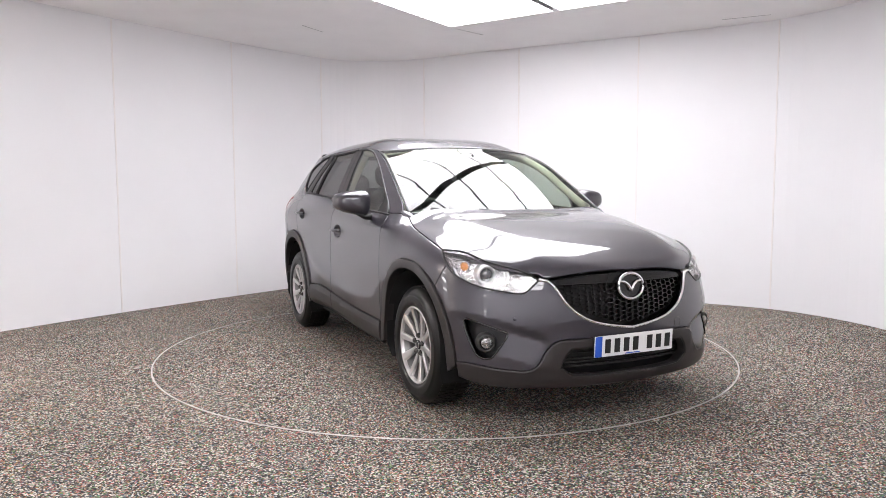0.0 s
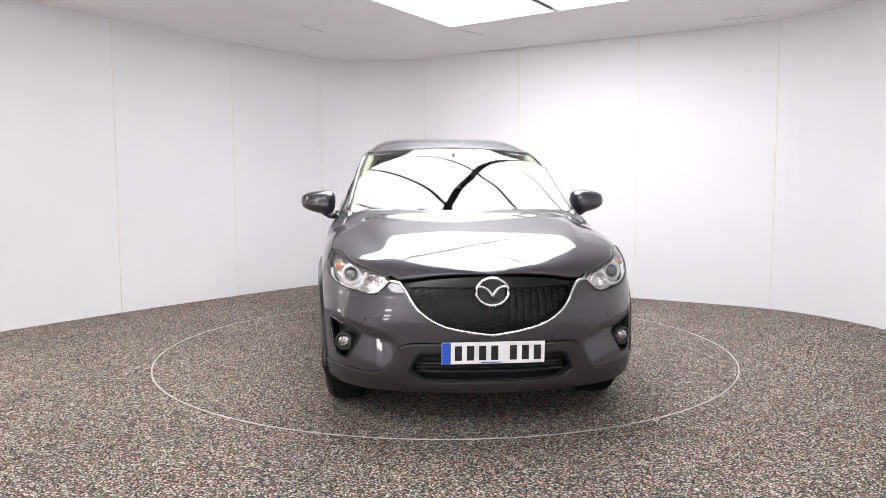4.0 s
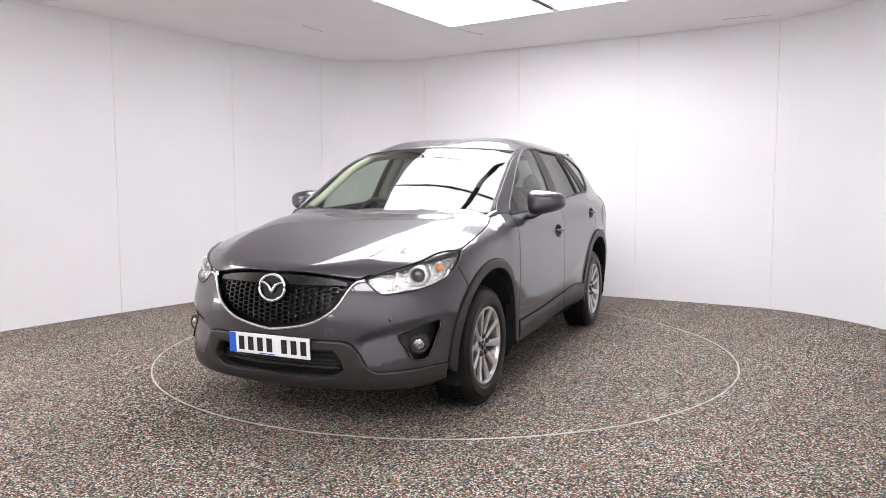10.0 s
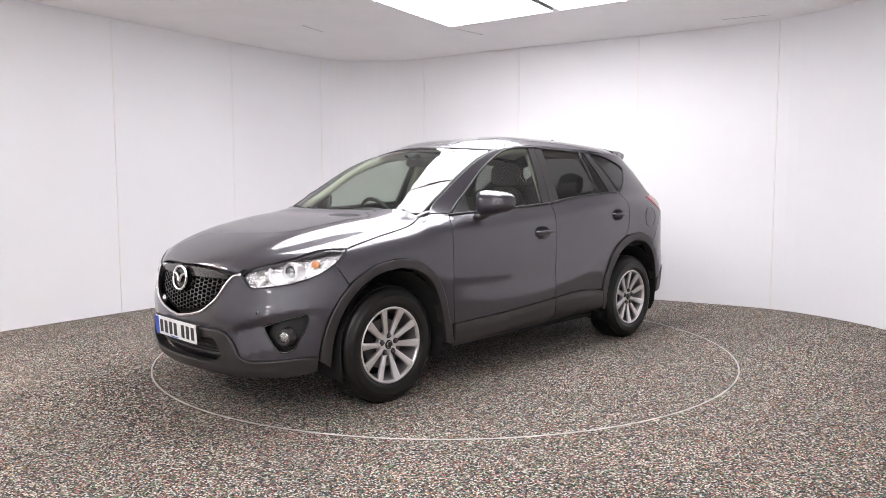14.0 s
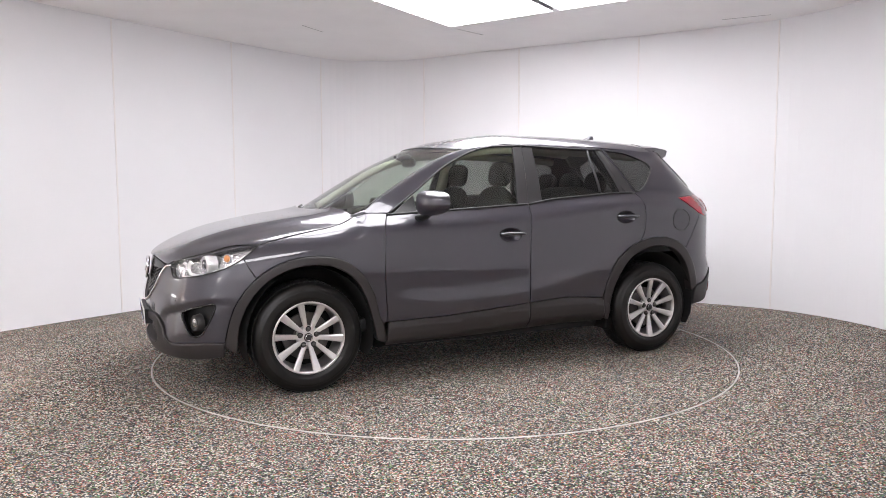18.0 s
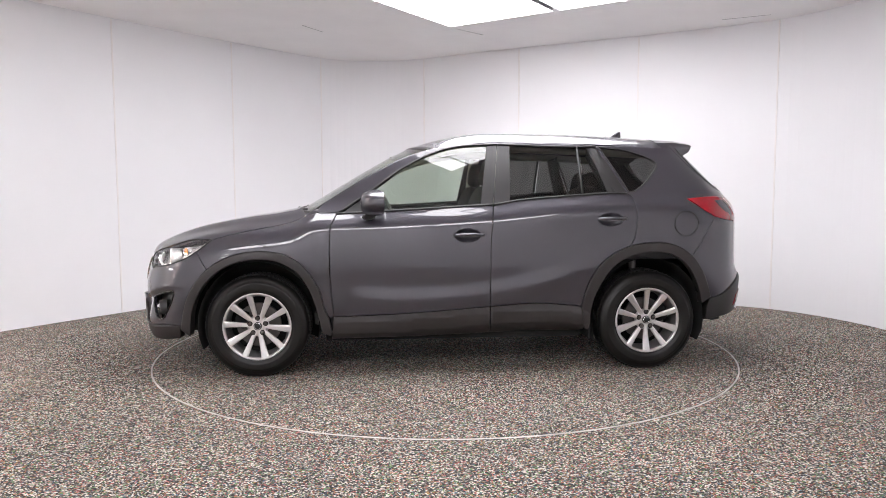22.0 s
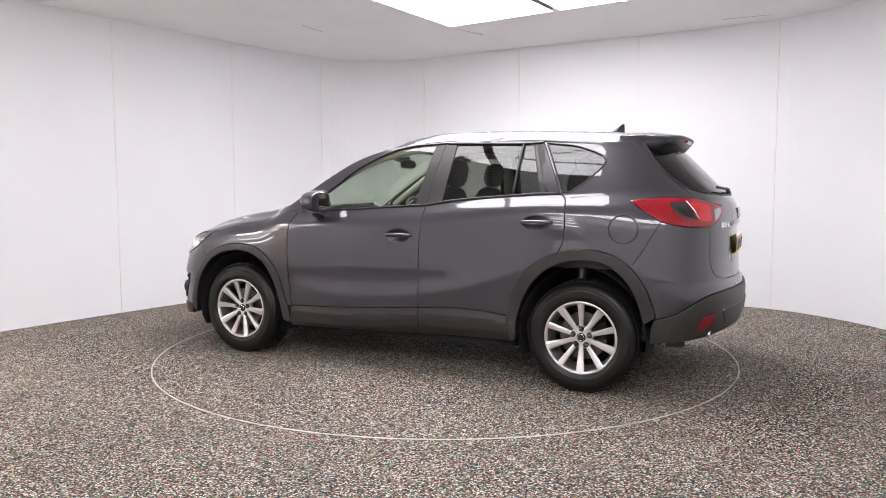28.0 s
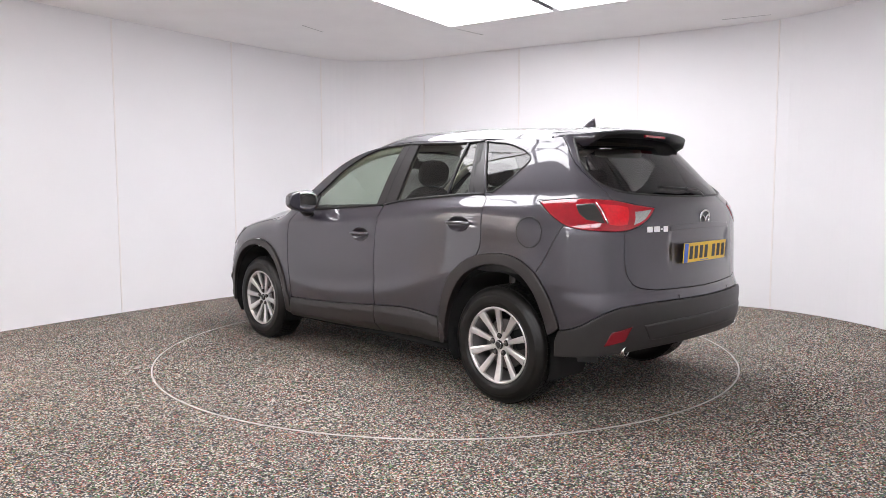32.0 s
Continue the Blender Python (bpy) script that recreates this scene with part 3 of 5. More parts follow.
def mesh_sheet(name, o, fmap, holes=(), h=0.05, gap=0.0025, edge=0.004, depth=0.012, mid=(0, 0, 0.8), flip=False):
    from_cdt = geometry.delaunay_2d_cdt
    o = dedupe(o)
    if area(o) < 0:
        o = o[::-1]
    loops = [(inset(o, gap), inset(o, gap + edge))]
    for q in holes:
        q = dedupe(q)
        if area(q) > 0:
            q = q[::-1]
        loops.append((inset(q, gap), inset(q, gap + edge)))
    lo, hi = o.min(0), o.max(0)
    gx, gy = np.meshgrid(np.arange(lo[0] + h / 2, hi[0], h), np.arange(lo[1] + h / 2, hi[1], h))
    gx = gx + (np.arange(gx.shape[0]) % 2)[:, None] * h / 2
    grid = np.stack([gx.ravel(), gy.ravel()], 1)
    grid = grid[inside(grid, loops[0][1])]
    for k, (a, b) in enumerate(loops):
        if k and len(grid):
            grid = grid[~inside(grid, b)]
        if len(grid):
            grid = grid[~near(grid, b, h * 0.4)]
    pts, cons, tags = [], [], []
    for k, (a, b) in enumerate(loops):
        for ring, tag in ((a, 1), (b, 0)):
            base, n = len(pts), len(ring)
            pts += list(ring)
            tags += [tag] * n
            cons += [(base + i, base + (i + 1) % n) for i in range(n)]
    pts += list(grid)
    tags += [0] * len(grid)
    out = from_cdt([Vector(p) for p in pts], cons, [], 0, 1e-5)
    V = np.array([tuple(v) for v in out[0]])
    F = np.array([tuple(f) for f in out[2]], int)
    ctr = V[F].mean(1)
    keep = inside(ctr, loops[0][0])
    for a, b in loops[1:]:
        keep &= ~inside(ctr, a)
    F = F[keep]
    tag = np.zeros(len(V), int)
    for i, src in enumerate(out[3]):
        tag[i] = max([tags[s] for s in src if s < len(tags)] + [0])
    P = fmap(V[:, 0], V[:, 1])
    e = 1e-3
    da = fmap(V[:, 0] + e, V[:, 1]) - fmap(V[:, 0] - e, V[:, 1])
    db = fmap(V[:, 0], V[:, 1] + e) - fmap(V[:, 0], V[:, 1] - e)
    N = np.cross(da, db)
    N /= np.linalg.norm(N, axis=1, keepdims=True) + 1e-12
    if (np.mean(np.sum(N * (P - np.array(mid)), 1)) < 0) != flip:
        N = -N
        F = F[:, ::-1]
    # outward direction at the rims, from the rim's edges
    used = {}
    for f in F:
        for i in range(3):
            a, b = int(f[i]), int(f[(i + 1) % 3])
            used[(a, b)] = used.get((a, b), 0) + 1
    rim = [(a, b) for (a, b) in used if (b, a) not in used]
    out_dir = np.zeros_like(P)
    for a, b in rim:
        d = P[b] - P[a]
        w = np.cross(d, N[a])
        w /= np.linalg.norm(w) + 1e-12
        out_dir[a] += w
        out_dir[b] += w
    L = np.linalg.norm(out_dir, axis=1, keepdims=True)
    out_dir = np.where(L > 1e-9, out_dir / (L + 1e-12), 0)
    is_rim = (L[:, 0] > 1e-9)
    P = P - N * (is_rim * min(edge * 0.6, 0.003))[:, None]
    NV = N + out_dir * 0.9
    NV /= np.linalg.norm(NV, axis=1, keepdims=True) + 1e-12
    verts, normals, faces = list(P), list(NV), [tuple(int(i) for i in f) for f in F]
    if depth:
        top, low = {}, {}
        for i in np.nonzero(is_rim)[0]:
            top[int(i)] = len(verts)
            verts.append(P[i])
            normals.append(out_dir[i])
            low[int(i)] = len(verts)
            verts.append(P[i] - N[i] * depth)
            normals.append(out_dir[i])
        for a, b in rim:
            faces.append((top[b], top[a], low[a], low[b]))
    return verts, normals, faces


def sheet_mesh(name, verts, normals, faces, material, mirror=False):
    if mirror:
        verts = [(v[0], -v[1], v[2]) for v in verts]
        normals = [(v[0], -v[1], v[2]) for v in normals]
        faces = [f[::-1] for f in faces]
    me = bpy.data.meshes.new(name)
    me.from_pydata([tuple(map(float, v)) for v in verts], [], faces)
    me.polygons.foreach_set("use_smooth", [True] * len(me.polygons))
    me.normals_split_custom_set_from_vertices([tuple(map(float, n)) for n in normals])
    me.materials.append(material)
    return me


def panel(name, o, fmap, material, parent, label="", both=False, shadow=True, **kw):
    """One pressed sheet under its parent; both: also its mirror image on the car's right side. Returns the left one, or the pair."""
    data = mesh_sheet(name, o, fmap, **kw)
    made = []
    for mirror in ((False, True) if both else (False,)):
        par = parent[1 if mirror else 0] if isinstance(parent, tuple) else parent
        ob = new(name, sheet_mesh(name, *data, material, mirror))
        ob.parent = par
        if label:
            tagged(ob, label)
        ob.visible_shadow = shadow
        made.append(ob)
    return tuple(made) if both else made[0]


def solid(name, build, material, parent, label="", both=False):
    """A smooth-shaded bmesh part; both: with its mirror image."""
    made = []
    for mirror in ((False, True) if both else (False,)):
        bm = build()
        if mirror:
            bmesh.ops.transform(bm, matrix=Matrix.Diagonal((1, -1, 1, 1)), verts=bm.verts[:])
            bmesh.ops.reverse_faces(bm, faces=bm.faces[:])
        par = parent[1 if mirror else 0] if isinstance(parent, tuple) else parent
        ob = part(name, bm, material, par, label, smooth=True)
        made.append(ob)
    return tuple(made) if both else made[0]


def lathe(profile, n=48, axis="y"):
    """Turns a profile of (radius, along) round an axis."""
    bm = bmesh.new()
    rows = []
    for i in range(n):
        c, s = math.cos(2 * math.pi * i / n), math.sin(2 * math.pi * i / n)
        rows.append([bm.verts.new((r * c, a, r * s) if axis == "y" else (r * c, r * s, a) if axis == "z" else (a, r * c, r * s)) for r, a in profile])
    for i in range(n):
        for k in range(len(profile) - 1):
            q = (rows[i][k], rows[i][k + 1], rows[(i + 1) % n][k + 1], rows[(i + 1) % n][k])
            bm.faces.new(q)
    bmesh.ops.remove_doubles(bm, verts=bm.verts[:], dist=1e-5)
    bmesh.ops.recalc_face_normals(bm, faces=bm.faces[:])
    return bm


def tube(path, r, n=8, flat=1.0, closed=False):
    """A rod along a path of places; flat squeezes it in z."""
    bm = bmesh.new()
    path = [Vector(tuple(map(float, p))) for p in path]
    rows = []
    for i, p in enumerate(path):
        a = path[i - 1] if (i or closed) else p
        b = path[(i + 1) % len(path)] if (i < len(path) - 1 or closed) else p
        d = (b - a).normalized()
        u = d.cross(Vector((0, 0, 1)))
        u = u.normalized() if u.length > 1e-3 else Vector((1, 0, 0))
        w = u.cross(d)
        k = r(i / max(1, len(path) - 1)) if callable(r) else r
        rows.append([bm.verts.new(p + (u * math.cos(2 * math.pi * j / n) + w * math.sin(2 * math.pi * j / n) * flat) * k) for j in range(n)])
    pairs = list(zip(rows, rows[1:])) + ([(rows[-1], rows[0])] if closed else [])
    for a, b in pairs:
        for j in range(n):
            bm.faces.new((a[j], a[(j + 1) % n], b[(j + 1) % n], b[j]))
    if not closed:
        bm.faces.new(rows[0][::-1])
        bm.faces.new(rows[-1])
    bmesh.ops.recalc_face_normals(bm, faces=bm.faces[:])
    return bm


def blob(center, size, power=2.6, n=28, m=None):
    """A rounded body: a superellipsoid."""
    bm = bmesh.new()
    bmesh.ops.create_uvsphere(bm, u_segments=n, v_segments=n // 2, radius=1.0)
    for v in bm.verts:
        c = v.co
        k = (abs(c.x) ** power + abs(c.y) ** power + abs(c.z) ** power) ** (-1 / power)
        v.co = Vector((c.x * k * size[0], c.y * k * size[1], c.z * k * size[2]))
    bmesh.ops.transform(bm, matrix=Matrix.Translation(center) @ (m or Matrix()), verts=bm.verts[:])
    return bm


# ---- the car ----
CAR = tagged(new("car"), "dark grey metallic five-door sport utility car on the turntable", "car")
SIDE = side_map()

# lines on the side that several panels share, as (x, z)
SEAM_A = [(0.812, 1.105), (0.846, 1.026), (0.857, 0.872), (0.853, 0.64), (0.836, 0.412)]
SEAM_B = [(-0.262, 1.163), (-0.241, 0.947), (-0.234, 0.70), (-0.233, 0.466)]
SEAM_C = [(-1.212, 0.878), (-1.243, 0.944), (-1.250, 1.154), (-1.238, 1.211), (-1.205, 1.240)]
SILL = [(0.836, 0.412), (0.337, 0.428), (-0.233, 0.466)]
SILL_REAR = [(-0.233, 0.466), (-0.548, 0.484), (-0.872, 0.460)]
ARCH_F = [(0.868, 0.405), (0.893, 0.46), (0.932, 0.604), (1.025, 0.751), (1.139, 0.832), (1.303, 0.862), (1.484, 0.840), (1.621, 0.777), (1.668, 0.742), (1.735, 0.670), (1.803, 0.560), (1.846, 0.410), (1.856, 0.335)]
ARCH_F_IN = [(0.912, 0.300), (0.936, 0.410), (0.991, 0.585), (1.065, 0.708), (1.177, 0.782), (1.311, 0.808), (1.470, 0.788), (1.595, 0.727), (1.700, 0.622), (1.770, 0.470), (1.792, 0.29)]
ARCH_R = [(-0.872, 0.460), (-0.912, 0.600), (-0.987, 0.735), (-1.100, 0.830), (-1.212, 0.878), (-1.309, 0.896), (-1.450, 0.898), (-1.560, 0.868), (-1.654, 0.805), (-1.700, 0.750), (-1.746, 0.676), (-1.790, 0.56), (-1.803, 0.512)]
ARCH_R_IN = [(-0.922, 0.300), (-0.951, 0.485), (-1.007, 0.620), (-1.101, 0.742), (-1.233, 0.812), (-1.385, 0.834), (-1.530, 0.802), (-1.632, 0.715), (-1.702, 0.580), (-1.735, 0.464), (-1.75, 0.35)]
BONNET_SEAM = [(1.650, 0.829), (1.462, 0.824), (1.20, 0.795), (1.02, 0.765)]          # (x, y)


def on_arch(line, a, b):
    """The run of an arch between two of its stations."""
    return line[line.index(a):line.index(b) + 1]


def ellipse(cx, cz, a, b, n=36, power=2.0):
    o = []
    for i in range(n):
        c, s = math.cos(2 * math.pi * i / n), math.sin(2 * math.pi * i / n)
        o.append((cx + a * math.copysign(abs(c) ** (2 / power), c), cz + b * math.copysign(abs(s) ** (2 / power), s)))
    return np.array(o)


# bonnet
lamp_top = [(2.108, 0.507), (2.07, 0.577), (1.952, 0.703), (1.778, 0.787), (1.650, 0.829)]
NOSE_LINE = fair((0.0, 0.15, 0.30, 0.41, 0.508), (0.842, 0.840, 0.829, 0.813, 0.806))          # height of its leading edge


def nose_x(y):
    lo, hi = 1.9, 2.26
    for _ in range(30):
        mid = (lo + hi) / 2
        lo, hi = (mid, hi) if float(bonnet_height(mid, y)) > float(NOSE_LINE(y)) else (lo, mid)
    return lo


nose = [(nose_x(y), y) for y in (0.0, 0.08, 0.16, 0.24, 0.32, 0.38, 0.44, 0.48)] + [(2.108, 0.507)]
cowl = [(1.02, 0.765), (1.07, 0.6), (1.125, 0.35), (1.145, 0.0)]
half = outline(nose, lamp_top, BONNET_SEAM, cowl)
flip_y = lambda o: np.array([(x, -y) for x, y in o])
full = np.concatenate([half, flip_y(half)[::-1]])
panel("bonnet", full, bonnet_map, PAINT, CAR, h=0.02, gap=0.002, edge=0.003, depth=0.025)

# front wings
WING_SEAM = [(1.735, 0.862), (1.70, 0.79), (1.668, 0.742)]
top_edge = [(x, float(bonnet_height(x, y))) for x, y in spline(BONNET_SEAM, 0.06)]
wing_o = outline(top_edge, [top_edge[-1], (0.985, 1.105), (0.95, 1.117), (0.812, 1.117)], [(0.812, 1.117), SEAM_A[0]], SEAM_A, [SEAM_A[-1], ARCH_F[0]], on_arch(ARCH_F, (0.868, 0.405), (1.668, 0.742)),
                 WING_SEAM[::-1], [(1.735, 0.862), (1.711, 0.880), (1.636, 0.938)], [(1.636, 0.938), top_edge[0]])
WING = panel("front_wing", wing_o, SIDE, PAINT, CAR, both=True, h=0.03, gap=0.002, edge=0.003)

# doors with their handles' hollows
BELT_F = [(-0.262, 1.163), (0.15, 1.140), (0.472, 1.122), (0.812, 1.105)]
BELT_R = [(-1.205, 1.240), (-1.06, 1.240), (-0.875, 1.228), (-0.45, 1.194), (-0.262, 1.163)]
HOLLOW_F, HOLLOW_R = ellipse(-0.075, 0.955, 0.088, 0.046), ellipse(-1.065, 1.060, 0.085, 0.044)
door_f = outline(SEAM_A, SILL, SEAM_B[::-1], BELT_F)
door_r = outline(SEAM_B, SILL_REAR, on_arch(ARCH_R, (-0.872, 0.460), (-1.212, 0.878)), SEAM_C, BELT_R)
DOOR_F = panel("front_door", door_f, SIDE, PAINT, CAR, both=True, h=0.02, holes=[HOLLOW_F])
DOOR_R = panel("rear_door", door_r, SIDE, PAINT, CAR, both=True, h=0.02, holes=[HOLLOW_R])


def hollow_map(o, deep):
    c, s = o.mean(0), (o.max(0) - o.min(0)) / 2

    def f(a, b):
        k = np.clip(((a - c[0]) / s[0]) ** 2 + ((b - c[1]) / s[1]) ** 2, 0, 1)
        return np.stack([a, half_width(a, b) - 0.003 - deep * (1 - k) ** 0.8, b], -1)
    return f


for o, par in ((HOLLOW_F, DOOR_F), (HOLLOW_R, DOOR_R)):
    panel("handle_hollow", o, hollow_map(o, 0.042), PAINT, par, both=True, h=0.012, gap=-0.001, edge=0.002, depth=0)


def handle(cx, cz):
    def b():
        path = []
        for k in range(13):
            x = cx + 0.105 - 0.2 * k / 12
            arch = math.sin(math.pi * k / 12)
            path.append((x, float(half_width(x, cz)) + 0.012 + 0.022 * arch ** 0.5, cz + 0.004 * arch))
        return tube(path, lambda q: 0.0125 - 0.003 * abs(q - 0.4), 10, 0.95)
    return b


solid("handle", handle(-0.090, 0.960), PAINT, DOOR_F, "body-coloured pull handle", both=True)
solid("handle", handle(-1.080, 1.065), PAINT, DOOR_R, "body-coloured pull handle", both=True)

for s in (1, -1):
    part("pillar_foot", blob((0.985, s * 0.752, 1.098), (0.075, 0.028, 0.026), 2.4, 20, pose(0, 0, 0, 0, 22, s * -14)), PAINT, CAR, smooth=True)
# sill and arch claddings
def clad(a, b):
    """The sill strip: a proud upper ledge, a face that leans out and a foot that turns in under the doors."""
    p = side_map(0.010)(a, b)
    top = np.interp(a, (-0.872, -0.548, -0.233, 0.337, 0.836), (0.460, 0.484, 0.466, 0.428, 0.412))
    d = top - b
    out = 0.009 * np.clip(d / 0.045, 0, 1) ** 1.5 - 0.10 * np.clip(d - 0.085, 0, 1) - 1.5 * np.clip(d - 0.125, 0, 1) ** 1.2
    return p + np.stack([0 * b, out + 0 * a, 0 * b], -1)


panel("sill_cladding", outline([SEAM_A[-1], (0.852, 0.255)], [(0.852, 0.255), (0.3, 0.258), (-0.233, 0.270)], [(-0.233, 0.270), SILL[-1]], SILL[::-1]), clad, CLAD, DOOR_F, "grey satin plastic sill strip", both=True, h=0.02, edge=0.006, depth=0.05)
panel("sill_cladding", outline(SILL_REAR, [(-0.872, 0.460), (-0.895, 0.285)], [(-0.895, 0.285), (-0.233, 0.270)], [(-0.233, 0.270), (-0.233, 0.466)]), clad, CLAD, DOOR_R, "grey satin plastic sill strip", both=True, h=0.02, edge=0.006, depth=0.05)
arch_map = side_map(0.014)
panel("arch_cladding", outline(ARCH_F, [ARCH_F[-1], ARCH_F_IN[-1]], ARCH_F_IN[::-1], [ARCH_F_IN[0], (0.852, 0.285), ARCH_F[0]]), arch_map, CLAD, WING, "grey satin plastic wheel arch trim", both=True, h=0.03, gap=0.001, edge=0.008, depth=0.06)
panel("sill_rear", outline([(-0.872, 0.462), (-0.895, 0.300)], [(-0.895, 0.300), (-0.93, 0.30)], [(-0.93, 0.30), (-0.93, 0.4), (-0.872, 0.462)]), clad, CLAD, CAR, both=True, h=0.03, depth=0.05)

# rear quarter with its window opening
DLO_Q = outline([(-1.052, 1.570), (-1.12, 1.562), (-1.245, 1.546), (-1.38, 1.504)], [(-1.38, 1.504), (-1.445, 1.466), (-1.457, 1.438), (-1.435, 1.402)],
                [(-1.435, 1.402), (-1.342, 1.308), (-1.262, 1.254)], [(-1.262, 1.254), (-1.215, 1.250)], [(-1.215, 1.250), (-1.13, 1.42), (-1.052, 1.570)])
TAIL_TOP = [(-1.630, 1.203), (-1.74, 1.214), (-1.87, 1.220), (-1.985, 1.212)]
TAIL_LOW = [(-1.822, 1.078), (-1.723, 1.137), (-1.630, 1.203)]
GATE_EDGE = [(-1.985, 1.212), (-1.930, 1.262), (-1.860, 1.315), (-1.730, 1.425), (-1.655, 1.515), (-1.600, 1.575)]
QUARTER_SEAM = [(-1.822, 1.078), (-1.765, 0.980), (-1.700, 0.870), (-1.654, 0.805)]
quarter = outline([(-1.030, 1.580), (-1.25, 1.578), (-1.494, 1.568), (-1.600, 1.575)], GATE_EDGE[::-1], TAIL_TOP[::-1], TAIL_LOW[::-1],
                  QUARTER_SEAM, on_arch(ARCH_R, (-1.212, 0.878), (-1.654, 0.805))[::-1], SEAM_C, [(-1.205, 1.240), (-1.12, 1.41), (-1.030, 1.580)])
CAP = ellipse(-1.607, 1.030, 0.086, 0.086, 40)
QUARTER = panel("rear_quarter", quarter, SIDE, PAINT, CAR, both=True, h=0.04, gap=0.0013, edge=0.003, holes=[DLO_Q])
FUEL = panel("fuel_flap", CAP, side_map(0.0025), PAINT, QUARTER[0], "round fuel filler flap", h=0.03, gap=0.003, edge=0.003, depth=0.004)
solid("flap_groove", lambda: tube([tuple(side_map(0.0005)(np.array(p[0]), np.array(p[1]))) for p in CAP], 0.0030, 6, closed=True), BLACK, FUEL)
panel("quarter_window", DLO_Q, side_map(-0.006), PRIVACY, QUARTER, "dark tinted rear quarter window", both=True, h=0.05, gap=0.002, edge=0.003, depth=0)
solid("window_seal", lambda: tube([tuple(side_map(-0.001)(np.array(p[0]), np.array(p[1]))) for p in DLO_Q], 0.006, 6, closed=True), BLACK, QUARTER, both=True)

# roof rails of the body, A pillars
DLO_TOP = [(0.800, 1.118), (0.583, 1.265), (0.350, 1.430), (0.115, 1.540), (-0.05, 1.578), (-0.25, 1.591), (-0.40, 1.590), (-0.893, 1.574), (-1.030, 1.580)]
EDGE_TOP = [(-1.030, 1.5865), (-0.85, 1.592), (-0.33, 1.602), (0.108, 1.563), (0.347, 1.491), (0.544, 1.392), (0.74, 1.274), (0.93, 1.150), (0.955, 1.118)]
side_top = outline(DLO_TOP, EDGE_TOP, [(0.955, 1.118), (0.800, 1.118)])
FRAME = panel("side_frame", side_top, side_map(0.002), PAINT, CAR, "body-coloured screen pillar and roof rail", both=True, h=0.03, gap=0.001, edge=0.003)

# side windows, black pillars, seals
GLASS_F = outline([(0.60, 1.118), (0.60, 1.236)], [(0.60, 1.236), (0.573, 1.254), (0.342, 1.418), (0.107, 1.529), (-0.05, 1.566), (-0.245, 1.579)], [(-0.245, 1.579), (-0.205, 1.36), (-0.172, 1.163)], [(-0.172, 1.163), (0.15, 1.146), (0.60, 1.118)])
SAIL = outline([(0.775, 1.112), (0.60, 1.236)], [(0.60, 1.236), (0.60, 1.118)], [(0.60, 1.118), (0.775, 1.112)])
PILLAR_B1 = outline([(-0.245, 1.588), (-0.205, 1.36), (-0.172, 1.163)], [(-0.172, 1.163), (-0.262, 1.160)], [(-0.262, 1.160), (-0.290, 1.38), (-0.318, 1.590)], [(-0.318, 1.590), (-0.245, 1.588)])
PILLAR_B2 = outline([(-0.318, 1.590), (-0.290, 1.38), (-0.262, 1.160)], [(-0.262, 1.160), (-0.378, 1.188)], [(-0.378, 1.188), (-0.395, 1.40), (-0.405, 1.588)], [(-0.405, 1.588), (-0.318, 1.590)])
GLASS_R = outline([(-0.405, 1.578), (-0.395, 1.40), (-0.378, 1.194)], [(-0.378, 1.194), (-0.875, 1.233)], [(-0.875, 1.233), (-0.885, 1.40), (-0.890, 1.566)], [(-0.890, 1.566), (-0.405, 1.578)])
GLASS_V = outline([(-0.905, 1.566), (-0.905, 1.236)], [(-0.905, 1.236), (-1.066, 1.244)], [(-1.066, 1.244), (-1.02, 1.40), (-0.962, 1.565)], [(-0.962, 1.565), (-0.905, 1.566)])
PILLAR_C = outline([(-0.962, 1.575), (-1.02, 1.40), (-1.066, 1.244)], [(-1.066, 1.244), (-1.200, 1.244)], [(-1.200, 1.244), (-1.12, 1.41), (-1.030, 1.577)], [(-1.030, 1.577), (-0.962, 1.575)])
WIN = dict(both=True, h=0.06, gap=0.001, edge=0.003, depth=0)
panel("window", GLASS_F, side_map(-0.008), GLASS, DOOR_F, "lightly tinted door window", **WIN)
panel("window", GLASS_R, side_map(-0.008), PRIVACY, DOOR_R, "dark tinted door window", **WIN)
panel("corner_window", GLASS_V, side_map(-0.008), PRIVACY, DOOR_R, "small fixed dark window", **WIN)
BAND = dict(both=True, h=0.05, gap=0.001, edge=0.003, depth=0.02)
panel("mirror_sail", SAIL, side_map(-0.001), BLACK, DOOR_F, "black mirror corner", **BAND)
SATINBLACK = shader("satin_black_pillar", (0.020, 0.019, 0.020), 0.42)
panel("door_pillar", PILLAR_B1, side_map(-0.001), SATINBLACK, DOOR_F, "satin black door pillar", **BAND)
panel("door_pillar", PILLAR_B2, side_map(-0.001), SATINBLACK, DOOR_R, "satin black door pillar", **BAND)
panel("door_pillar", PILLAR_C, side_map(-0.001), SATINBLACK, DOOR_R, "satin black door pillar", **BAND)


def rail(line, r, lift=0.0, flat=1.0):
    def b():
        pts = spline(line, 0.05)
        return tube([tuple(side_map(lift)(np.array(p[0]), np.array(p[1]))) for p in pts], r, 8, flat)
    return b


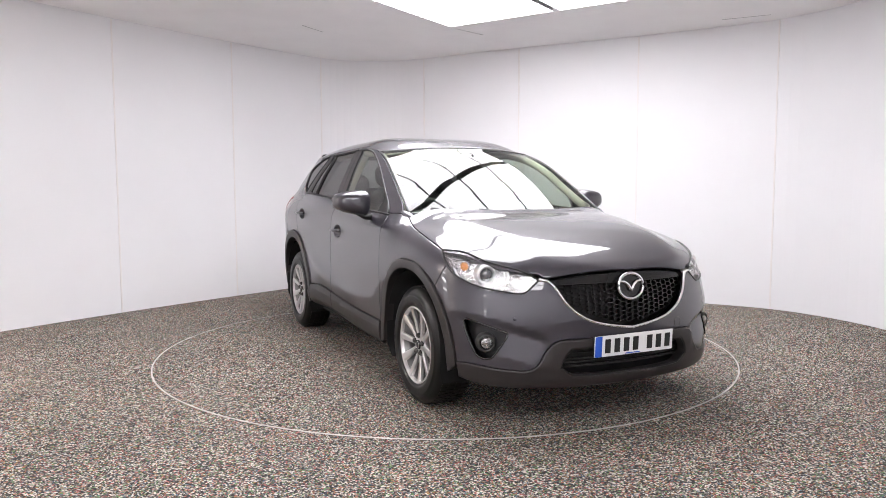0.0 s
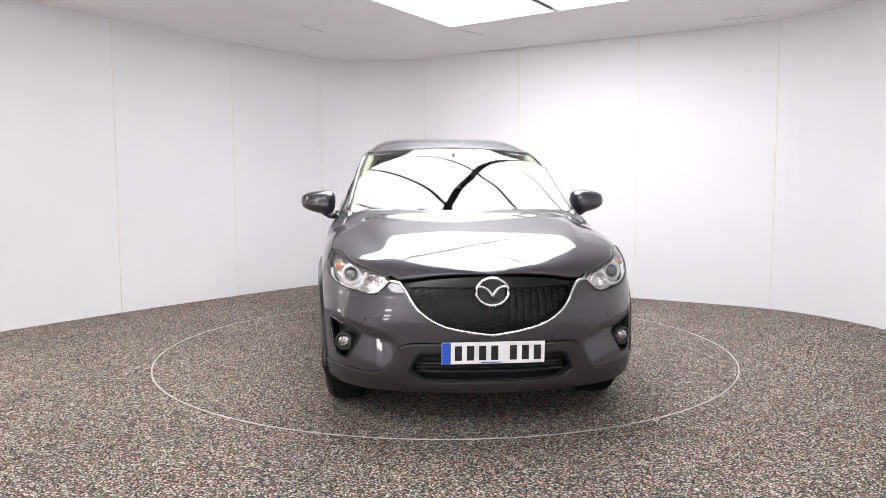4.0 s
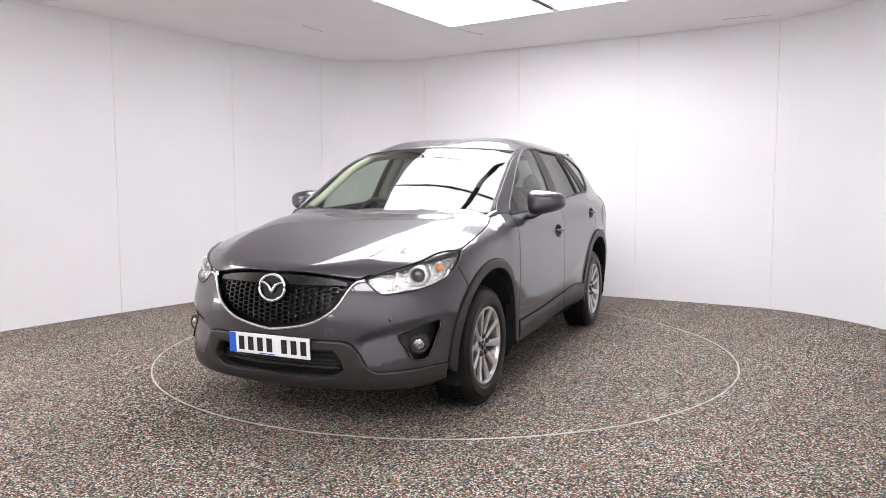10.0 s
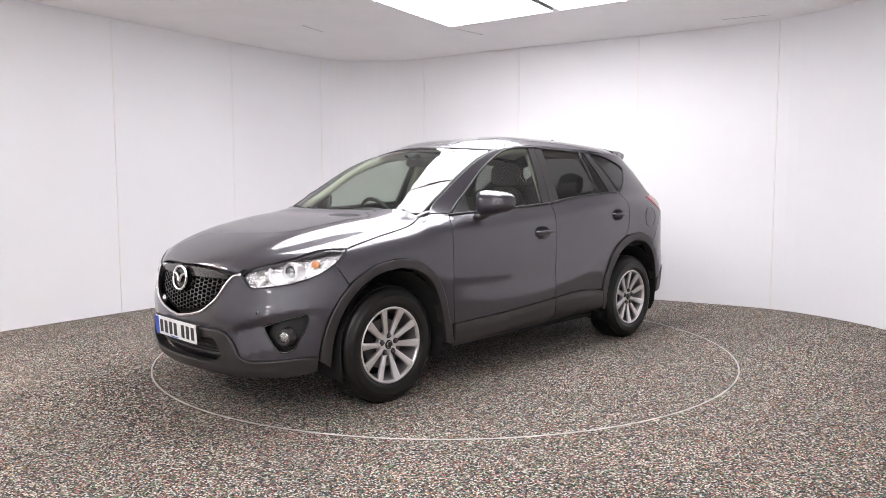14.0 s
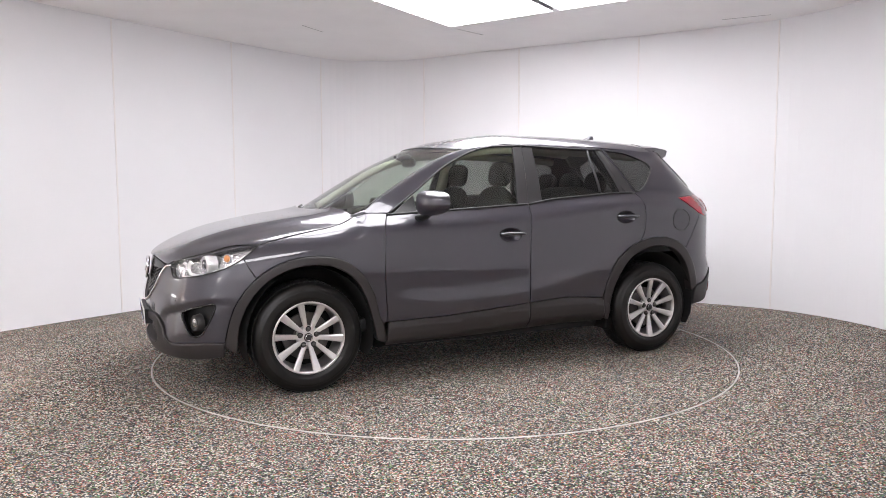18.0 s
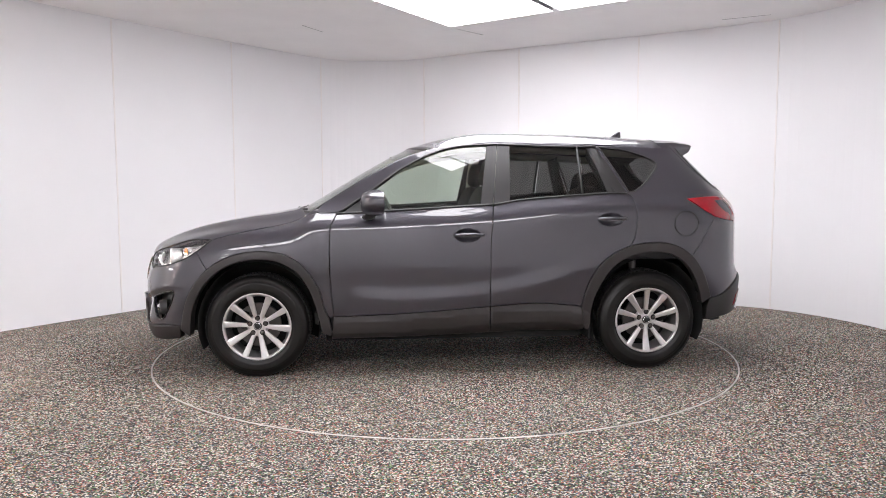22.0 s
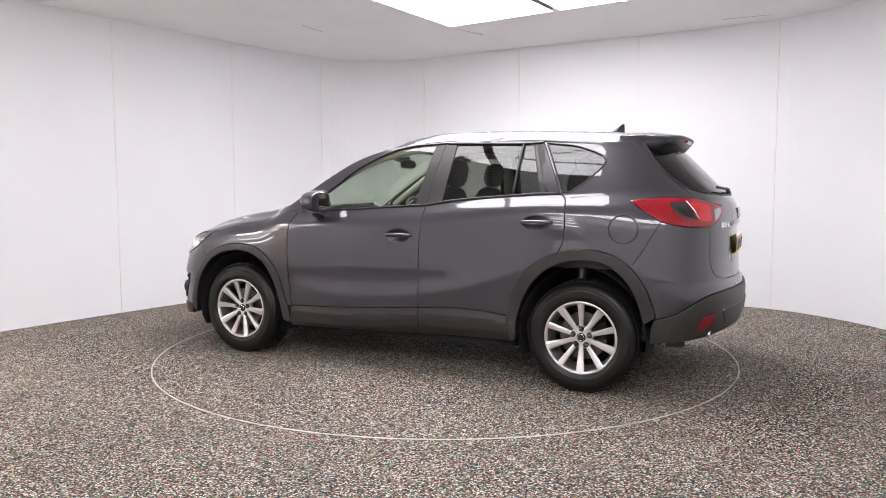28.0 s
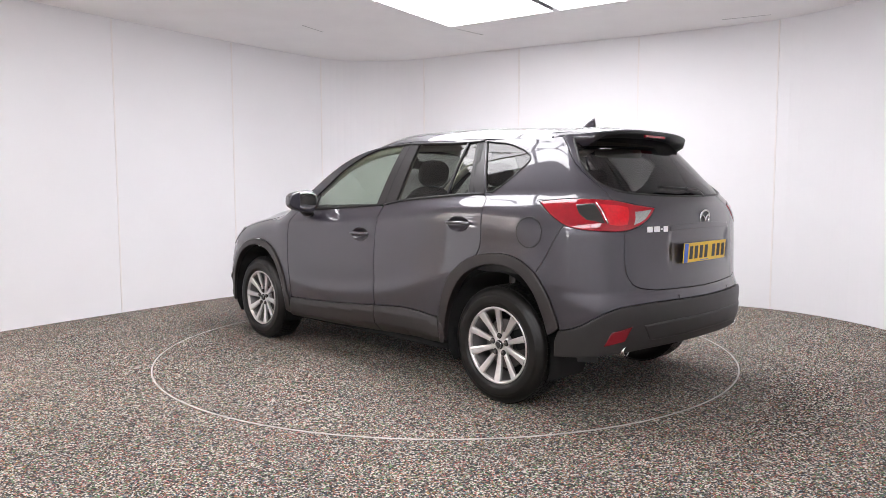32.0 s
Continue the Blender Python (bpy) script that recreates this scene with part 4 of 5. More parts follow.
solid("window_seal", rail([(x, z + 0.002) for x, z in BELT_F[1:]] [::-1] + [(-0.17, 1.160), (-0.258, 1.164)], 0.0085, 0.0), BLACK, DOOR_F, both=True)
solid("window_seal", rail(BELT_R, 0.0085, 0.0), BLACK, DOOR_R, both=True)
solid("window_frame", rail([(0.79, 1.117), (0.583, 1.258), (0.348, 1.424), (0.113, 1.535), (-0.05, 1.573), (-0.25, 1.586), (-0.315, 1.588)], 0.008, -0.001), BLACK, DOOR_F, both=True)
solid("window_frame", rail([(-0.322, 1.588), (-0.40, 1.585), (-0.893, 1.571), (-1.03, 1.574)], 0.008, -0.001), BLACK, DOOR_R, both=True)
solid("window_divider", rail([(-0.894, 1.566), (-0.890, 1.40), (-0.888, 1.234)], 0.010, -0.003), BLACK, DOOR_R, both=True)

# windscreen and roof
SCREEN = panel("windscreen", outline([(-0.985, 0.0), (0.985, 0.0)], [(0.985, 0.0), (0.985, 1.0)], [(0.985, 1.0), (-0.985, 1.0)], [(-0.985, 1.0), (-0.985, 0.0)], step=0.08), screen_map, GLASS, CAR,
               "raked curved windscreen", h=0.06, gap=0.002, edge=0.004, depth=0)
for a, b in (([(0.975, 0.0), (0.975, 1.0)], 0.008), ([(-0.975, 0.0), (-0.975, 1.0)], 0.008), ([(-0.975, 0.985), (0.975, 0.985)], 0.011)):
    path = [tuple(screen_map(np.array(p[0]), np.array(p[1])) + np.array((-0.004, 0, -0.004))) for p in spline(a, 0.06)]
    solid("screen_seal", (lambda path=path, b=b: tube(path, b, 8)), BLACK, SCREEN)
roof_front = [tuple(screen_map(np.array(k), np.array(1.0))[:2]) for k in np.linspace(-0.99, 0.99, 25)]
edge_l = [(x, float(half_width(x, ROOF_EDGE(x))) - 0.001) for x in (-0.02, -0.33, -0.85, -1.25, -1.53)]
edge_r = [(x, -y) for x, y in edge_l]
roof_o = outline(roof_front, [roof_front[-1]] + edge_l, [edge_l[-1], (-1.545, 0.4), (-1.55, 0.0), (-1.545, -0.4), edge_r[-1]], edge_r[::-1] + [roof_front[0]])
ROOF = panel("roof", roof_o, roof_map, PAINT, CAR, h=0.05, gap=0.002, edge=0.004, depth=0.012)

# front end
def both_sides(pts):
    """A front or rear outline from its left half, which runs from the middle to the middle."""
    o = dedupe(pts)
    m = np.array([(-a, b) for a, b in o])[::-1]
    return dedupe(np.concatenate([o, m]))


FRONT, REAR = front_point, rear_point
GRILLE_LOW = [fy(0, 0.540), fy(0.14, 0.560), fy(0.27, 0.595), fy(0.375, 0.668), fy(0.435, 0.765), fy(0.465, 0.797)]
LAMP_LOW = [fy(0.508, 0.800), fy(0.549, 0.763), fy(0.585, 0.738), fy(0.676, 0.745), fy(0.774, 0.769), fx(1.822, 0.811), fx(1.735, 0.862), fx(1.711, 0.880), fx(1.636, 0.938)]
BUMP_LOW = [fx(1.854, 0.358), fx(1.93, 0.362), fy(0.78, 0.358), fy(0.66, 0.344), fy(0.580, 0.342), fy(0.537, 0.365), fy(0.492, 0.435), fy(0.458, 0.482), fy(0.42, 0.496), fy(0.30, 0.499), fy(0.0, 0.499)]
bump = both_sides(spline(GRILLE_LOW) + spline([GRILLE_LOW[-1], fy(0.508, 0.800)]) + spline(LAMP_LOW[:-2]) + [fx(*p) for p in spline(WING_SEAM)]
                  + [fx(*p) for p in spline(ARCH_F[8:])] + spline(BUMP_LOW))
FOG = [fy(0.668, 0.536), fy(0.745, 0.568), fy(0.818, 0.596), fy(0.826, 0.575), fy(0.808, 0.47), fy(0.79, 0.412), fy(0.765, 0.395), fy(0.735, 0.402), fy(0.695, 0.465), fy(0.664, 0.522)]
fog_o = outline(FOG[:3], FOG[2:6], FOG[5:8], FOG[7:] + FOG[:1])
fog_r = np.array([(-a, b) for a, b in fog_o])
BUMPER = panel("front_bumper", bump, FRONT, PAINT, CAR, h=0.018, gap=0.0016, edge=0.003, holes=[fog_o, fog_r])
lip_low = [fy(0.0, 0.236), fy(0.5, 0.240), fy(0.72, 0.248), fx(1.95, 0.258), fx(1.858, 0.275)]


def lip_map(a, b):
    """The lower bumper: its upper bracket stands proud like a blade, the lip tucks back."""
    k = np.clip((b - 0.30) / 0.09, 0, 1)
    return pushed(FRONT, 0.004)(a, b) + (pushed(FRONT, 0.014)(a, b) - pushed(FRONT, 0.004)(a, b)) * (k * k * (3 - 2 * k))[..., None]


LOWGR = both_sides(spline([fy(0, 0.448), fy(0.365, 0.445)]) + spline([fy(0.365, 0.445), fy(0.40, 0.40), fy(0.416, 0.352)]) + spline([fy(0.416, 0.352), fy(0.36, 0.312), fy(0.30, 0.305), fy(0, 0.303)]))
LIP = panel("bumper_skirt", both_sides(spline(BUMP_LOW[::-1]) + spline([BUMP_LOW[0], lip_low[-1]]) + spline(lip_low[::-1])), lip_map, CLAD, BUMPER, "grey satin plastic lower bumper", h=0.04, edge=0.01, depth=0.05, holes=[LOWGR])
# lower intake: a dark box with horizontal bars
panel("lower_intake", LOWGR, pushed(FRONT, -0.07), BLACK, BUMPER, h=0.06, gap=-0.06, depth=0)
for z, r in ((0.345, 0.007), (0.366, 0.005), (0.385, 0.005), (0.418, 0.005)):
    path = [tuple(pushed(FRONT, -0.045)(np.array(t), np.array(z))) for t in np.linspace(-fy(0.39, z)[0], fy(0.39, z)[0], 15)]
    solid("intake_bar", (lambda path=path, r=r: tube(path, r, 6)), DARKCLAD, BUMPER)
solid("intake_edge", lambda: tube([tuple(pushed(FRONT, 0.002)(np.array(p[0]), np.array(p[1]))) for p in LOWGR], 0.005, 6, closed=True), BLACK, BUMPER)
# fog lamps in their black hollows
panel("fog_hollow", outline(FOG), pushed(FRONT, -0.05), BLACK, BUMPER, "black fog lamp hollow", both=True, h=0.03, gap=-0.02, edge=0.004, depth=0)
solid("fog_bezel", lambda: tube([tuple(pushed(FRONT, 0.001)(np.array(p[0]), np.array(p[1]))) for p in fog_o], 0.0055, 6, closed=True), GLOSSBLACK, BUMPER, both=True)
FOGM = Matrix.Translation((2.005, 0.749, 0.477)) @ pose(0, 0, 0, 0, 0, 20)


def turned(profile, m, n=32):
    def b():
        bm = lathe(profile, n, "x")
        bmesh.ops.transform(bm, matrix=m, verts=bm.verts[:])
        return bm
    return b


solid("fog_lamp", turned([(0.0, 0.020), (0.018, 0.018), (0.028, 0.013), (0.033, 0.006), (0.034, 0.0)], FOGM), FOGLENS, BUMPER, "round clear fog lamp", both=True)
solid("fog_ring", turned([(0.034, -0.01), (0.034, 0.010), (0.040, 0.015), (0.048, 0.010), (0.054, -0.03)], FOGM), DARKCLAD, BUMPER, both=True)
# parking sensors and the towing-eye cover
def stud(t, z, r, skin=FRONT):
    def b():
        p, q = pushed(skin, 0.002)(np.array(t), np.array(z)), pushed(skin, -0.01)(np.array(t), np.array(z))
        return tube([tuple(q), tuple(p)], r, 16)
    return b


solid("parking_sensor", stud(fy(0.64, 0.61)[0], 0.61, 0.010), PAINT, BUMPER, both=True)
solid("parking_sensor", stud(ry(0.30, 0.67)[0], 0.67, 0.010, REAR), PAINT, CAR, both=True)
eye = [pushed(FRONT, 0.0004)(np.array(a), np.array(b)) for a, b in ellipse(fy(0.345, 0.535)[0], 0.535, 0.030, 0.028)]
solid("towing_cover_joint", lambda: tube([tuple(p) for p in eye], 0.0016, 6, closed=True), BLACK, BUMPER)
# upper grille
GR_TOP = [fy(0.0, 0.836), fy(0.15, 0.834), fy(0.30, 0.823), fy(0.41, 0.806), fy(0.465, 0.797)]
grille_o = both_sides(spline(GR_TOP) + spline(GRILLE_LOW[::-1]))
GRILLE = panel("grille", grille_o, pushed(FRONT, -0.055), BLACK, CAR, "black honeycomb radiator grille in a chrome surround", h=0.05, gap=-0.015, depth=0)
brow_low = [fy(0.0, 0.775), fy(0.25, 0.776), fy(0.40, 0.776), fy(0.425, 0.772)]
panel("grille_brow", both_sides(spline(GR_TOP[:-1]) + spline([GR_TOP[-2], brow_low[-1]]) + spline(brow_low[::-1])), pushed(FRONT, -0.014), MESHBLACK, GRILLE, "gloss black upper grille bar", h=0.04, depth=0.03)


def honeycomb():
    """Stretched six-sided cells, each a ring of bars, on the slope of the grille."""
    verts, faces = [], []
    skin, deep = pushed(FRONT, -0.022), pushed(FRONT, -0.048)
    w, hgt = 0.048, 0.0245
    shape = [(-0.5, 0.0), (-0.32, 0.5), (0.32, 0.5), (0.5, 0.0), (0.32, -0.5), (-0.32, -0.5)]
    for row in range(-1, 12):
        z0 = 0.775 - row * hgt
        for col in range(-11, 12):
            for odd in (0, 1):
                y0 = col * w * 1.64 + odd * w * 0.82
                zc = z0 - odd * hgt / 2
                ring = []
                for k in (1.0, 0.80):
                    for dx, dz in shape:
                        y, z = y0 + dx * w * k, zc + dz * hgt * k
                        ring.append((y, z))
                low = np.interp(abs(y0) + 0.015, (0, 0.14, 0.27, 0.375, 0.435, 0.47), (0.540, 0.560, 0.595, 0.668, 0.765, 0.83)) + 0.012
                if zc - hgt / 2 < low or zc > 0.785 or abs(y0) > 0.43:
                    continue
                b = len(verts)
                for y, z in ring:
                    verts.append(tuple(skin(np.array(math.copysign(math.asin(min(1, abs(y) / float(WIDTH(z)))), y)), np.array(z))))
                for y, z in ring[6:]:
                    verts.append(tuple(deep(np.array(math.copysign(math.asin(min(1, abs(y) / float(WIDTH(z)))), y)), np.array(z))))
                for i in range(6):
                    j = (i + 1) % 6
                    faces.append((b + i, b + j, b + 6 + j, b + 6 + i))
                    faces.append((b + 6 + i, b + 6 + j, b + 12 + j, b + 12 + i))
    me = bpy.data.meshes.new("honeycomb")
    me.from_pydata(verts, [], faces)
    me.materials.append(MESHBLACK)
    ob = new("honeycomb", me)
    ob.parent = GRILLE
    return ob


honeycomb()
chrome_line = [(-a, b) for a, b in reversed(spline(GRILLE_LOW + [fy(0.508, 0.803)], 0.04))] + spline(GRILLE_LOW + [fy(0.508, 0.803)], 0.04)
solid("chrome_surround", lambda: tube([tuple(pushed(FRONT, 0.002)(np.array(p[0]), np.array(p[1]))) for p in dedupe(chrome_line)], 0.0085, 10), CHROME, GRILLE, "bright chrome grille surround")
# headlamps
lamp_in = [fy(0.508, 0.803), fy(0.53, 0.824), fy(0.577, 0.848), fy(0.707, 0.893), fx(1.778, 0.934), fx(1.636, 0.939)]
lamp_o = outline(lamp_in, LAMP_LOW[::-1])
HEAD = panel("headlamp", lamp_o, pushed(FRONT, 0.0), LENS, CAR, "clear headlamp with a chrome-ringed projector", both=True, h=0.03, gap=0.002, edge=0.004, depth=0.01)


def lamp_bowl(a, b):
    """The shining bowl behind the cover: hollowed round the projector."""
    p = pushed(FRONT, -0.035)(a, b)
    d = (p[..., 1] - 0.70) ** 2 + ((p[..., 2] - 0.822) * 1.3) ** 2
    return p - np.stack([np.exp(-d / 0.006) * 0.05, 0 * d, 0 * d], -1)


panel("lamp_bowl", lamp_o, lamp_bowl, REFLECTOR, HEAD, both=True, h=0.02, gap=-0.004, edge=0.004, depth=0)
HM = Matrix.Translation((1.912, 0.705, 0.822)) @ pose(0, 0, 0, 0, 0, 14)
solid("projector", turned([(0.0, 0.046), (0.018, 0.043), (0.029, 0.036), (0.034, 0.024), (0.034, -0.06)], HM), BULB, HEAD, both=True)
solid("projector_ring", turned([(0.036, -0.04), (0.037, 0.030), (0.042, 0.036), (0.050, 0.034), (0.055, 0.020), (0.058, -0.03)], HM), SATINCHROME, HEAD, both=True)
IM = Matrix.Translation((1.822, 0.783, 0.858)) @ pose(0, 0, 0, 0, 0, 45)
solid("lamp_seal", lambda: tube([tuple(pushed(FRONT, 0.001)(np.array(a), np.array(b))) for a, b in lamp_o], 0.004, 6, closed=True), BLACK, HEAD, both=True)
guide = [fy(0.640, 0.848), fy(0.650, 0.806), fy(0.676, 0.776), fy(0.724, 0.764), fx(1.905, 0.774), fx(1.835, 0.800), fx(1.79, 0.845)]
solid("light_guide", lambda: tube([tuple(pushed(FRONT, -0.018)(np.array(a), np.array(b))) for a, b in spline(guide)], lambda q: 0.0105 - 0.003 * q, 8), GUIDE, HEAD, "bright curved light guide", both=True)
solid("indicator", turned([(0.0, 0.010), (0.014, 0.008), (0.020, 0.002), (0.021, -0.03)], IM), AMBER, HEAD, "amber indicator bulb", both=True)
solid("indicator_cup", turned([(0.012, -0.006), (0.022, -0.002), (0.027, 0.004), (0.030, -0.03)], IM), REFLECTOR, HEAD, both=True)
MM = Matrix.Translation((2.035, 0.60, 0.790)) @ pose(0, 0, 0, 0, 0, 10)
solid("main_beam", turned([(0.0, -0.015), (0.018, 0.0), (0.034, 0.016), (0.040, 0.018), (0.044, -0.02)], MM), REFLECTOR, HEAD, both=True)
solid("lamp_edge", lambda: tube([tuple(pushed(FRONT, -0.004)(np.array(p[0]), np.array(p[1]))) for p in lamp_o], 0.005, 6, closed=True), BLACK, HEAD, both=True)

# rear end
GATE_SIDE = [ry(0.667, 1.045), ry(0.670, 0.95), ry(0.665, 0.832), ry(0.623, 0.756), ry(0.513, 0.722), ry(0.286, 0.713), ry(0.0, 0.708)]
LAMP_R_TOP = [rx(x, z) for x, z in spline(TAIL_TOP)] + [ry(0.572, 1.188), ry(0.445, 1.166)]
LAMP_R_LOW = [ry(0.445, 1.166), ry(0.50, 1.118), ry(0.55, 1.085), ry(0.616, 1.058), ry(0.667, 1.045), ry(0.736, 1.043), rx(-1.909, 1.054), rx(-1.822, 1.078), rx(-1.723, 1.137), rx(-1.630, 1.203)]
gate_top = [rx(x, z) for x, z in spline(GATE_EDGE)]
RW = [ry(0.0, 1.228), ry(0.40, 1.236), ry(0.585, 1.258), ry(0.640, 1.295), ry(0.652, 1.33), ry(0.640, 1.41), ry(0.590, 1.50), ry(0.56, 1.555), ry(0.0, 1.590)]
rear_glass = both_sides(spline(RW))
gate = both_sides(spline([ry(0, 1.60), ry(0.53, 1.60)]) + spline([ry(0.53, 1.60)] + gate_top[::-1]) + spline(LAMP_R_TOP[-3:]) + spline(LAMP_R_LOW[:5]) + spline(GATE_SIDE))
GATE = panel("tailgate", gate, REAR, PAINT, CAR, "grey tailgate with a wide rear window", h=0.04, holes=[rear_glass])
panel("rear_window", rear_glass, pushed(REAR, -0.005), PRIVACY, GATE, "dark tinted rear window", h=0.06, gap=0.001, edge=0.003, depth=0)
solid("window_seal", lambda: tube([tuple(pushed(REAR, -0.002)(np.array(p[0]), np.array(p[1]))) for p in rear_glass], 0.008, 6, closed=True), BLACK, GATE)
REAR_CLAD = [ry(0.0, 0.655), ry(0.35, 0.657), ry(0.54, 0.655), ry(0.73, 0.632), rx(-2.0, 0.592), rx(-1.895, 0.527), rx(-1.797, 0.500)]
bump_r = both_sides(spline(GATE_SIDE[::-1]) + spline(LAMP_R_LOW[4:8]) + [rx(*p) for p in spline(QUARTER_SEAM)]
                    + [rx(*p) for p in spline(ARCH_R[8:])] + spline(REAR_CLAD[::-1]))
BUMPER_R = panel("rear_bumper", bump_r, REAR, PAINT, CAR, h=0.03, gap=0.0013, edge=0.003)
LAMP_T_O = outline(LAMP_R_TOP, LAMP_R_LOW)
TAILLAMP = panel("tail_lamp", LAMP_T_O, pushed(REAR, 0.004), REDLENS, CAR, "red tail lamp wrapping round the corner", both=True, h=0.03, gap=0.002, edge=0.006, depth=0.015)
smoke = outline([rx(-1.845, 1.188), rx(-1.93, 1.194)], [rx(-1.93, 1.194), rx(-1.972, 1.145), rx(-2.004, 1.084)], [rx(-2.004, 1.084), rx(-1.925, 1.103)], [rx(-1.925, 1.103), rx(-1.88, 1.14), rx(-1.845, 1.188)])
panel("smoked_lens", smoke, pushed(REAR, 0.006), SMOKE, TAILLAMP, "smoked inner lens", both=True, h=0.03, edge=0.004, depth=0.006)
brake = outline([rx(-1.950, 1.190), ry(0.66, 1.184), ry(0.612, 1.172)], [ry(0.612, 1.172), ry(0.628, 1.12), ry(0.648, 1.076)], [ry(0.648, 1.076), ry(0.70, 1.072), rx(-2.018, 1.078)], [rx(-2.018, 1.078), rx(-1.988, 1.14), rx(-1.950, 1.190)])
panel("brake_lens", brake, pushed(REAR, 0.006), GLOWRED, TAILLAMP, "red brake lens, its inner glow put into a brighter colour", both=True, h=0.03, edge=0.004, depth=0.006)
arc = [rx(-1.936, 1.190), rx(-1.978, 1.143), rx(-2.010, 1.084)]
solid("lens_rim", lambda: tube([tuple(pushed(REAR, 0.012)(np.array(a), np.array(b))) for a, b in spline(arc)], 0.004, 8), CHROME, TAILLAMP, both=True)
clearl = outline([ry(0.590, 1.148), ry(0.475, 1.158)], [ry(0.475, 1.158), ry(0.54, 1.103), ry(0.618, 1.072)], [ry(0.618, 1.072), ry(0.60, 1.11), ry(0.590, 1.148)])
panel("reverse_lens", clearl, pushed(REAR, 0.006), CLEARLENS, TAILLAMP, "clear reversing lamp lens", both=True, h=0.03, edge=0.004, depth=0.006)
lipr = [rx(-1.765, 0.352), rx(-1.90, 0.362), ry(0.72, 0.382), ry(0.5, 0.405), ry(0.0, 0.415)]
rclad_map = pushed(REAR, 0.010)
SKIRT = panel("rear_skirt", both_sides(spline(REAR_CLAD) + spline([REAR_CLAD[-1], rx(-1.775, 0.45), lipr[0]]) + spline(lipr)), rclad_map, DARKCLAD, BUMPER_R, "dark satin plastic lower bumper", h=0.04, edge=0.008, depth=0.05)
panel("arch_cladding", outline(ARCH_R, [ARCH_R[-1], ARCH_R_IN[-2]], ARCH_R_IN[:-1][::-1], [ARCH_R_IN[0], (-0.895, 0.300), ARCH_R[0]]), arch_map, CLAD, QUARTER, "grey satin plastic wheel arch trim", both=True, h=0.03, gap=0.001, edge=0.008, depth=0.06)
step = both_sides(spline([ry(0.0, 0.555), ry(0.40, 0.553), ry(0.59, 0.540)]) + spline([ry(0.59, 0.540), ry(0.54, 0.45)]) + spline([ry(0.54, 0.45), ry(0.0, 0.46)]))
panel("bumper_step", step, pushed(REAR, 0.016), DARKCLAD, BUMPER_R, h=0.04, edge=0.012, depth=0.03)
refl = outline([ry(0.747, 0.508), ry(0.65, 0.538)], [ry(0.65, 0.538), ry(0.682, 0.455)], [ry(0.682, 0.455), ry(0.77, 0.429)], [ry(0.77, 0.429), ry(0.747, 0.508)])
panel("rear_reflector", refl, pushed(REAR, 0.016), DARKRED, BUMPER_R, "dark red reflector", both=True, h=0.03, edge=0.004, depth=0.012)
XM = Matrix.Translation((-2.04, 0.665, 0.398))
solid("exhaust_tip", turned([(0.022, 0.2), (0.026, 0.2), (0.027, -0.045), (0.0255, -0.052), (0.0225, -0.048), (0.021, 0.1)], XM), CHROME, CAR, "bright round exhaust tip", both=True)
# number plate recess, handle strip and badges on the tailgate
recess = both_sides(spline([ry(0.0, 1.085), ry(0.355, 1.065)]) + spline([ry(0.355, 1.065), ry(0.362, 1.036)]) + spline([ry(0.362, 1.036), ry(0.0, 1.040)]))
panel("plate_light_bar", recess, pushed(REAR, 0.006), PAINT, GATE, "body-coloured strip over the plate", h=0.04, edge=0.006, depth=0.01)


def spoiler():
    bm = bmesh.new()
    rows = []
    for k in np.linspace(-1, 1, 33):
        w = 0.585
        drop = 0.030 * abs(k) ** 3.2
        xb = -1.868 + 0.085 * abs(k) ** 4
        xf = -1.525 + 0.02 * abs(k)
        zf = float(roof_map(np.array(xf), np.array(min(0.56, abs(k) * w)))[2]) + 0.003
        zb = 1.618 - drop
        y0, y1 = k * w, k * (w - 0.055)
        end = max(0, abs(k) - 0.86) / 0.14
        row = [(xf, y0, zf), ((xf + xb) / 2, (y0 + y1) / 2, (zf + zb) / 2 + 0.010), (xb + 0.02, y1, zb + 0.004), (xb, y1, zb - 0.006),
               (xb + 0.012, y1, zb - 0.026 - 0.02 * end), (xb + 0.10, y1 * 0.995, zb - 0.042 - 0.055 * end), (xf - 0.10, y0 * 0.995, zf - 0.085 - 0.05 * end), (xf - 0.02, y0 * 0.99, zf - 0.03)]
        rows.append([bm.verts.new(p) for p in row])
    for a, b in zip(rows, rows[1:]):
        for i in range(len(a) - 1):
            bm.faces.new((a[i], a[i + 1], b[i + 1], b[i]))
    bm.faces.new(rows[0])
    bm.faces.new(rows[-1][::-1])
    bmesh.ops.recalc_face_normals(bm, faces=bm.faces[:])
    return bm


SPOILER = solid("roof_spoiler", spoiler, PAINT, CAR, "body-coloured spoiler over the rear window")
SPOILER.data.materials.append(BLACK)
for f in SPOILER.data.polygons:
    if f.normal.z < -0.25:
        f.material_index = 1
part("brake_light", box((-1.868, -0.11, 1.578), (-1.845, 0.11, 1.594), 0.004), REDLENS, SPOILER, "red high brake light strip")


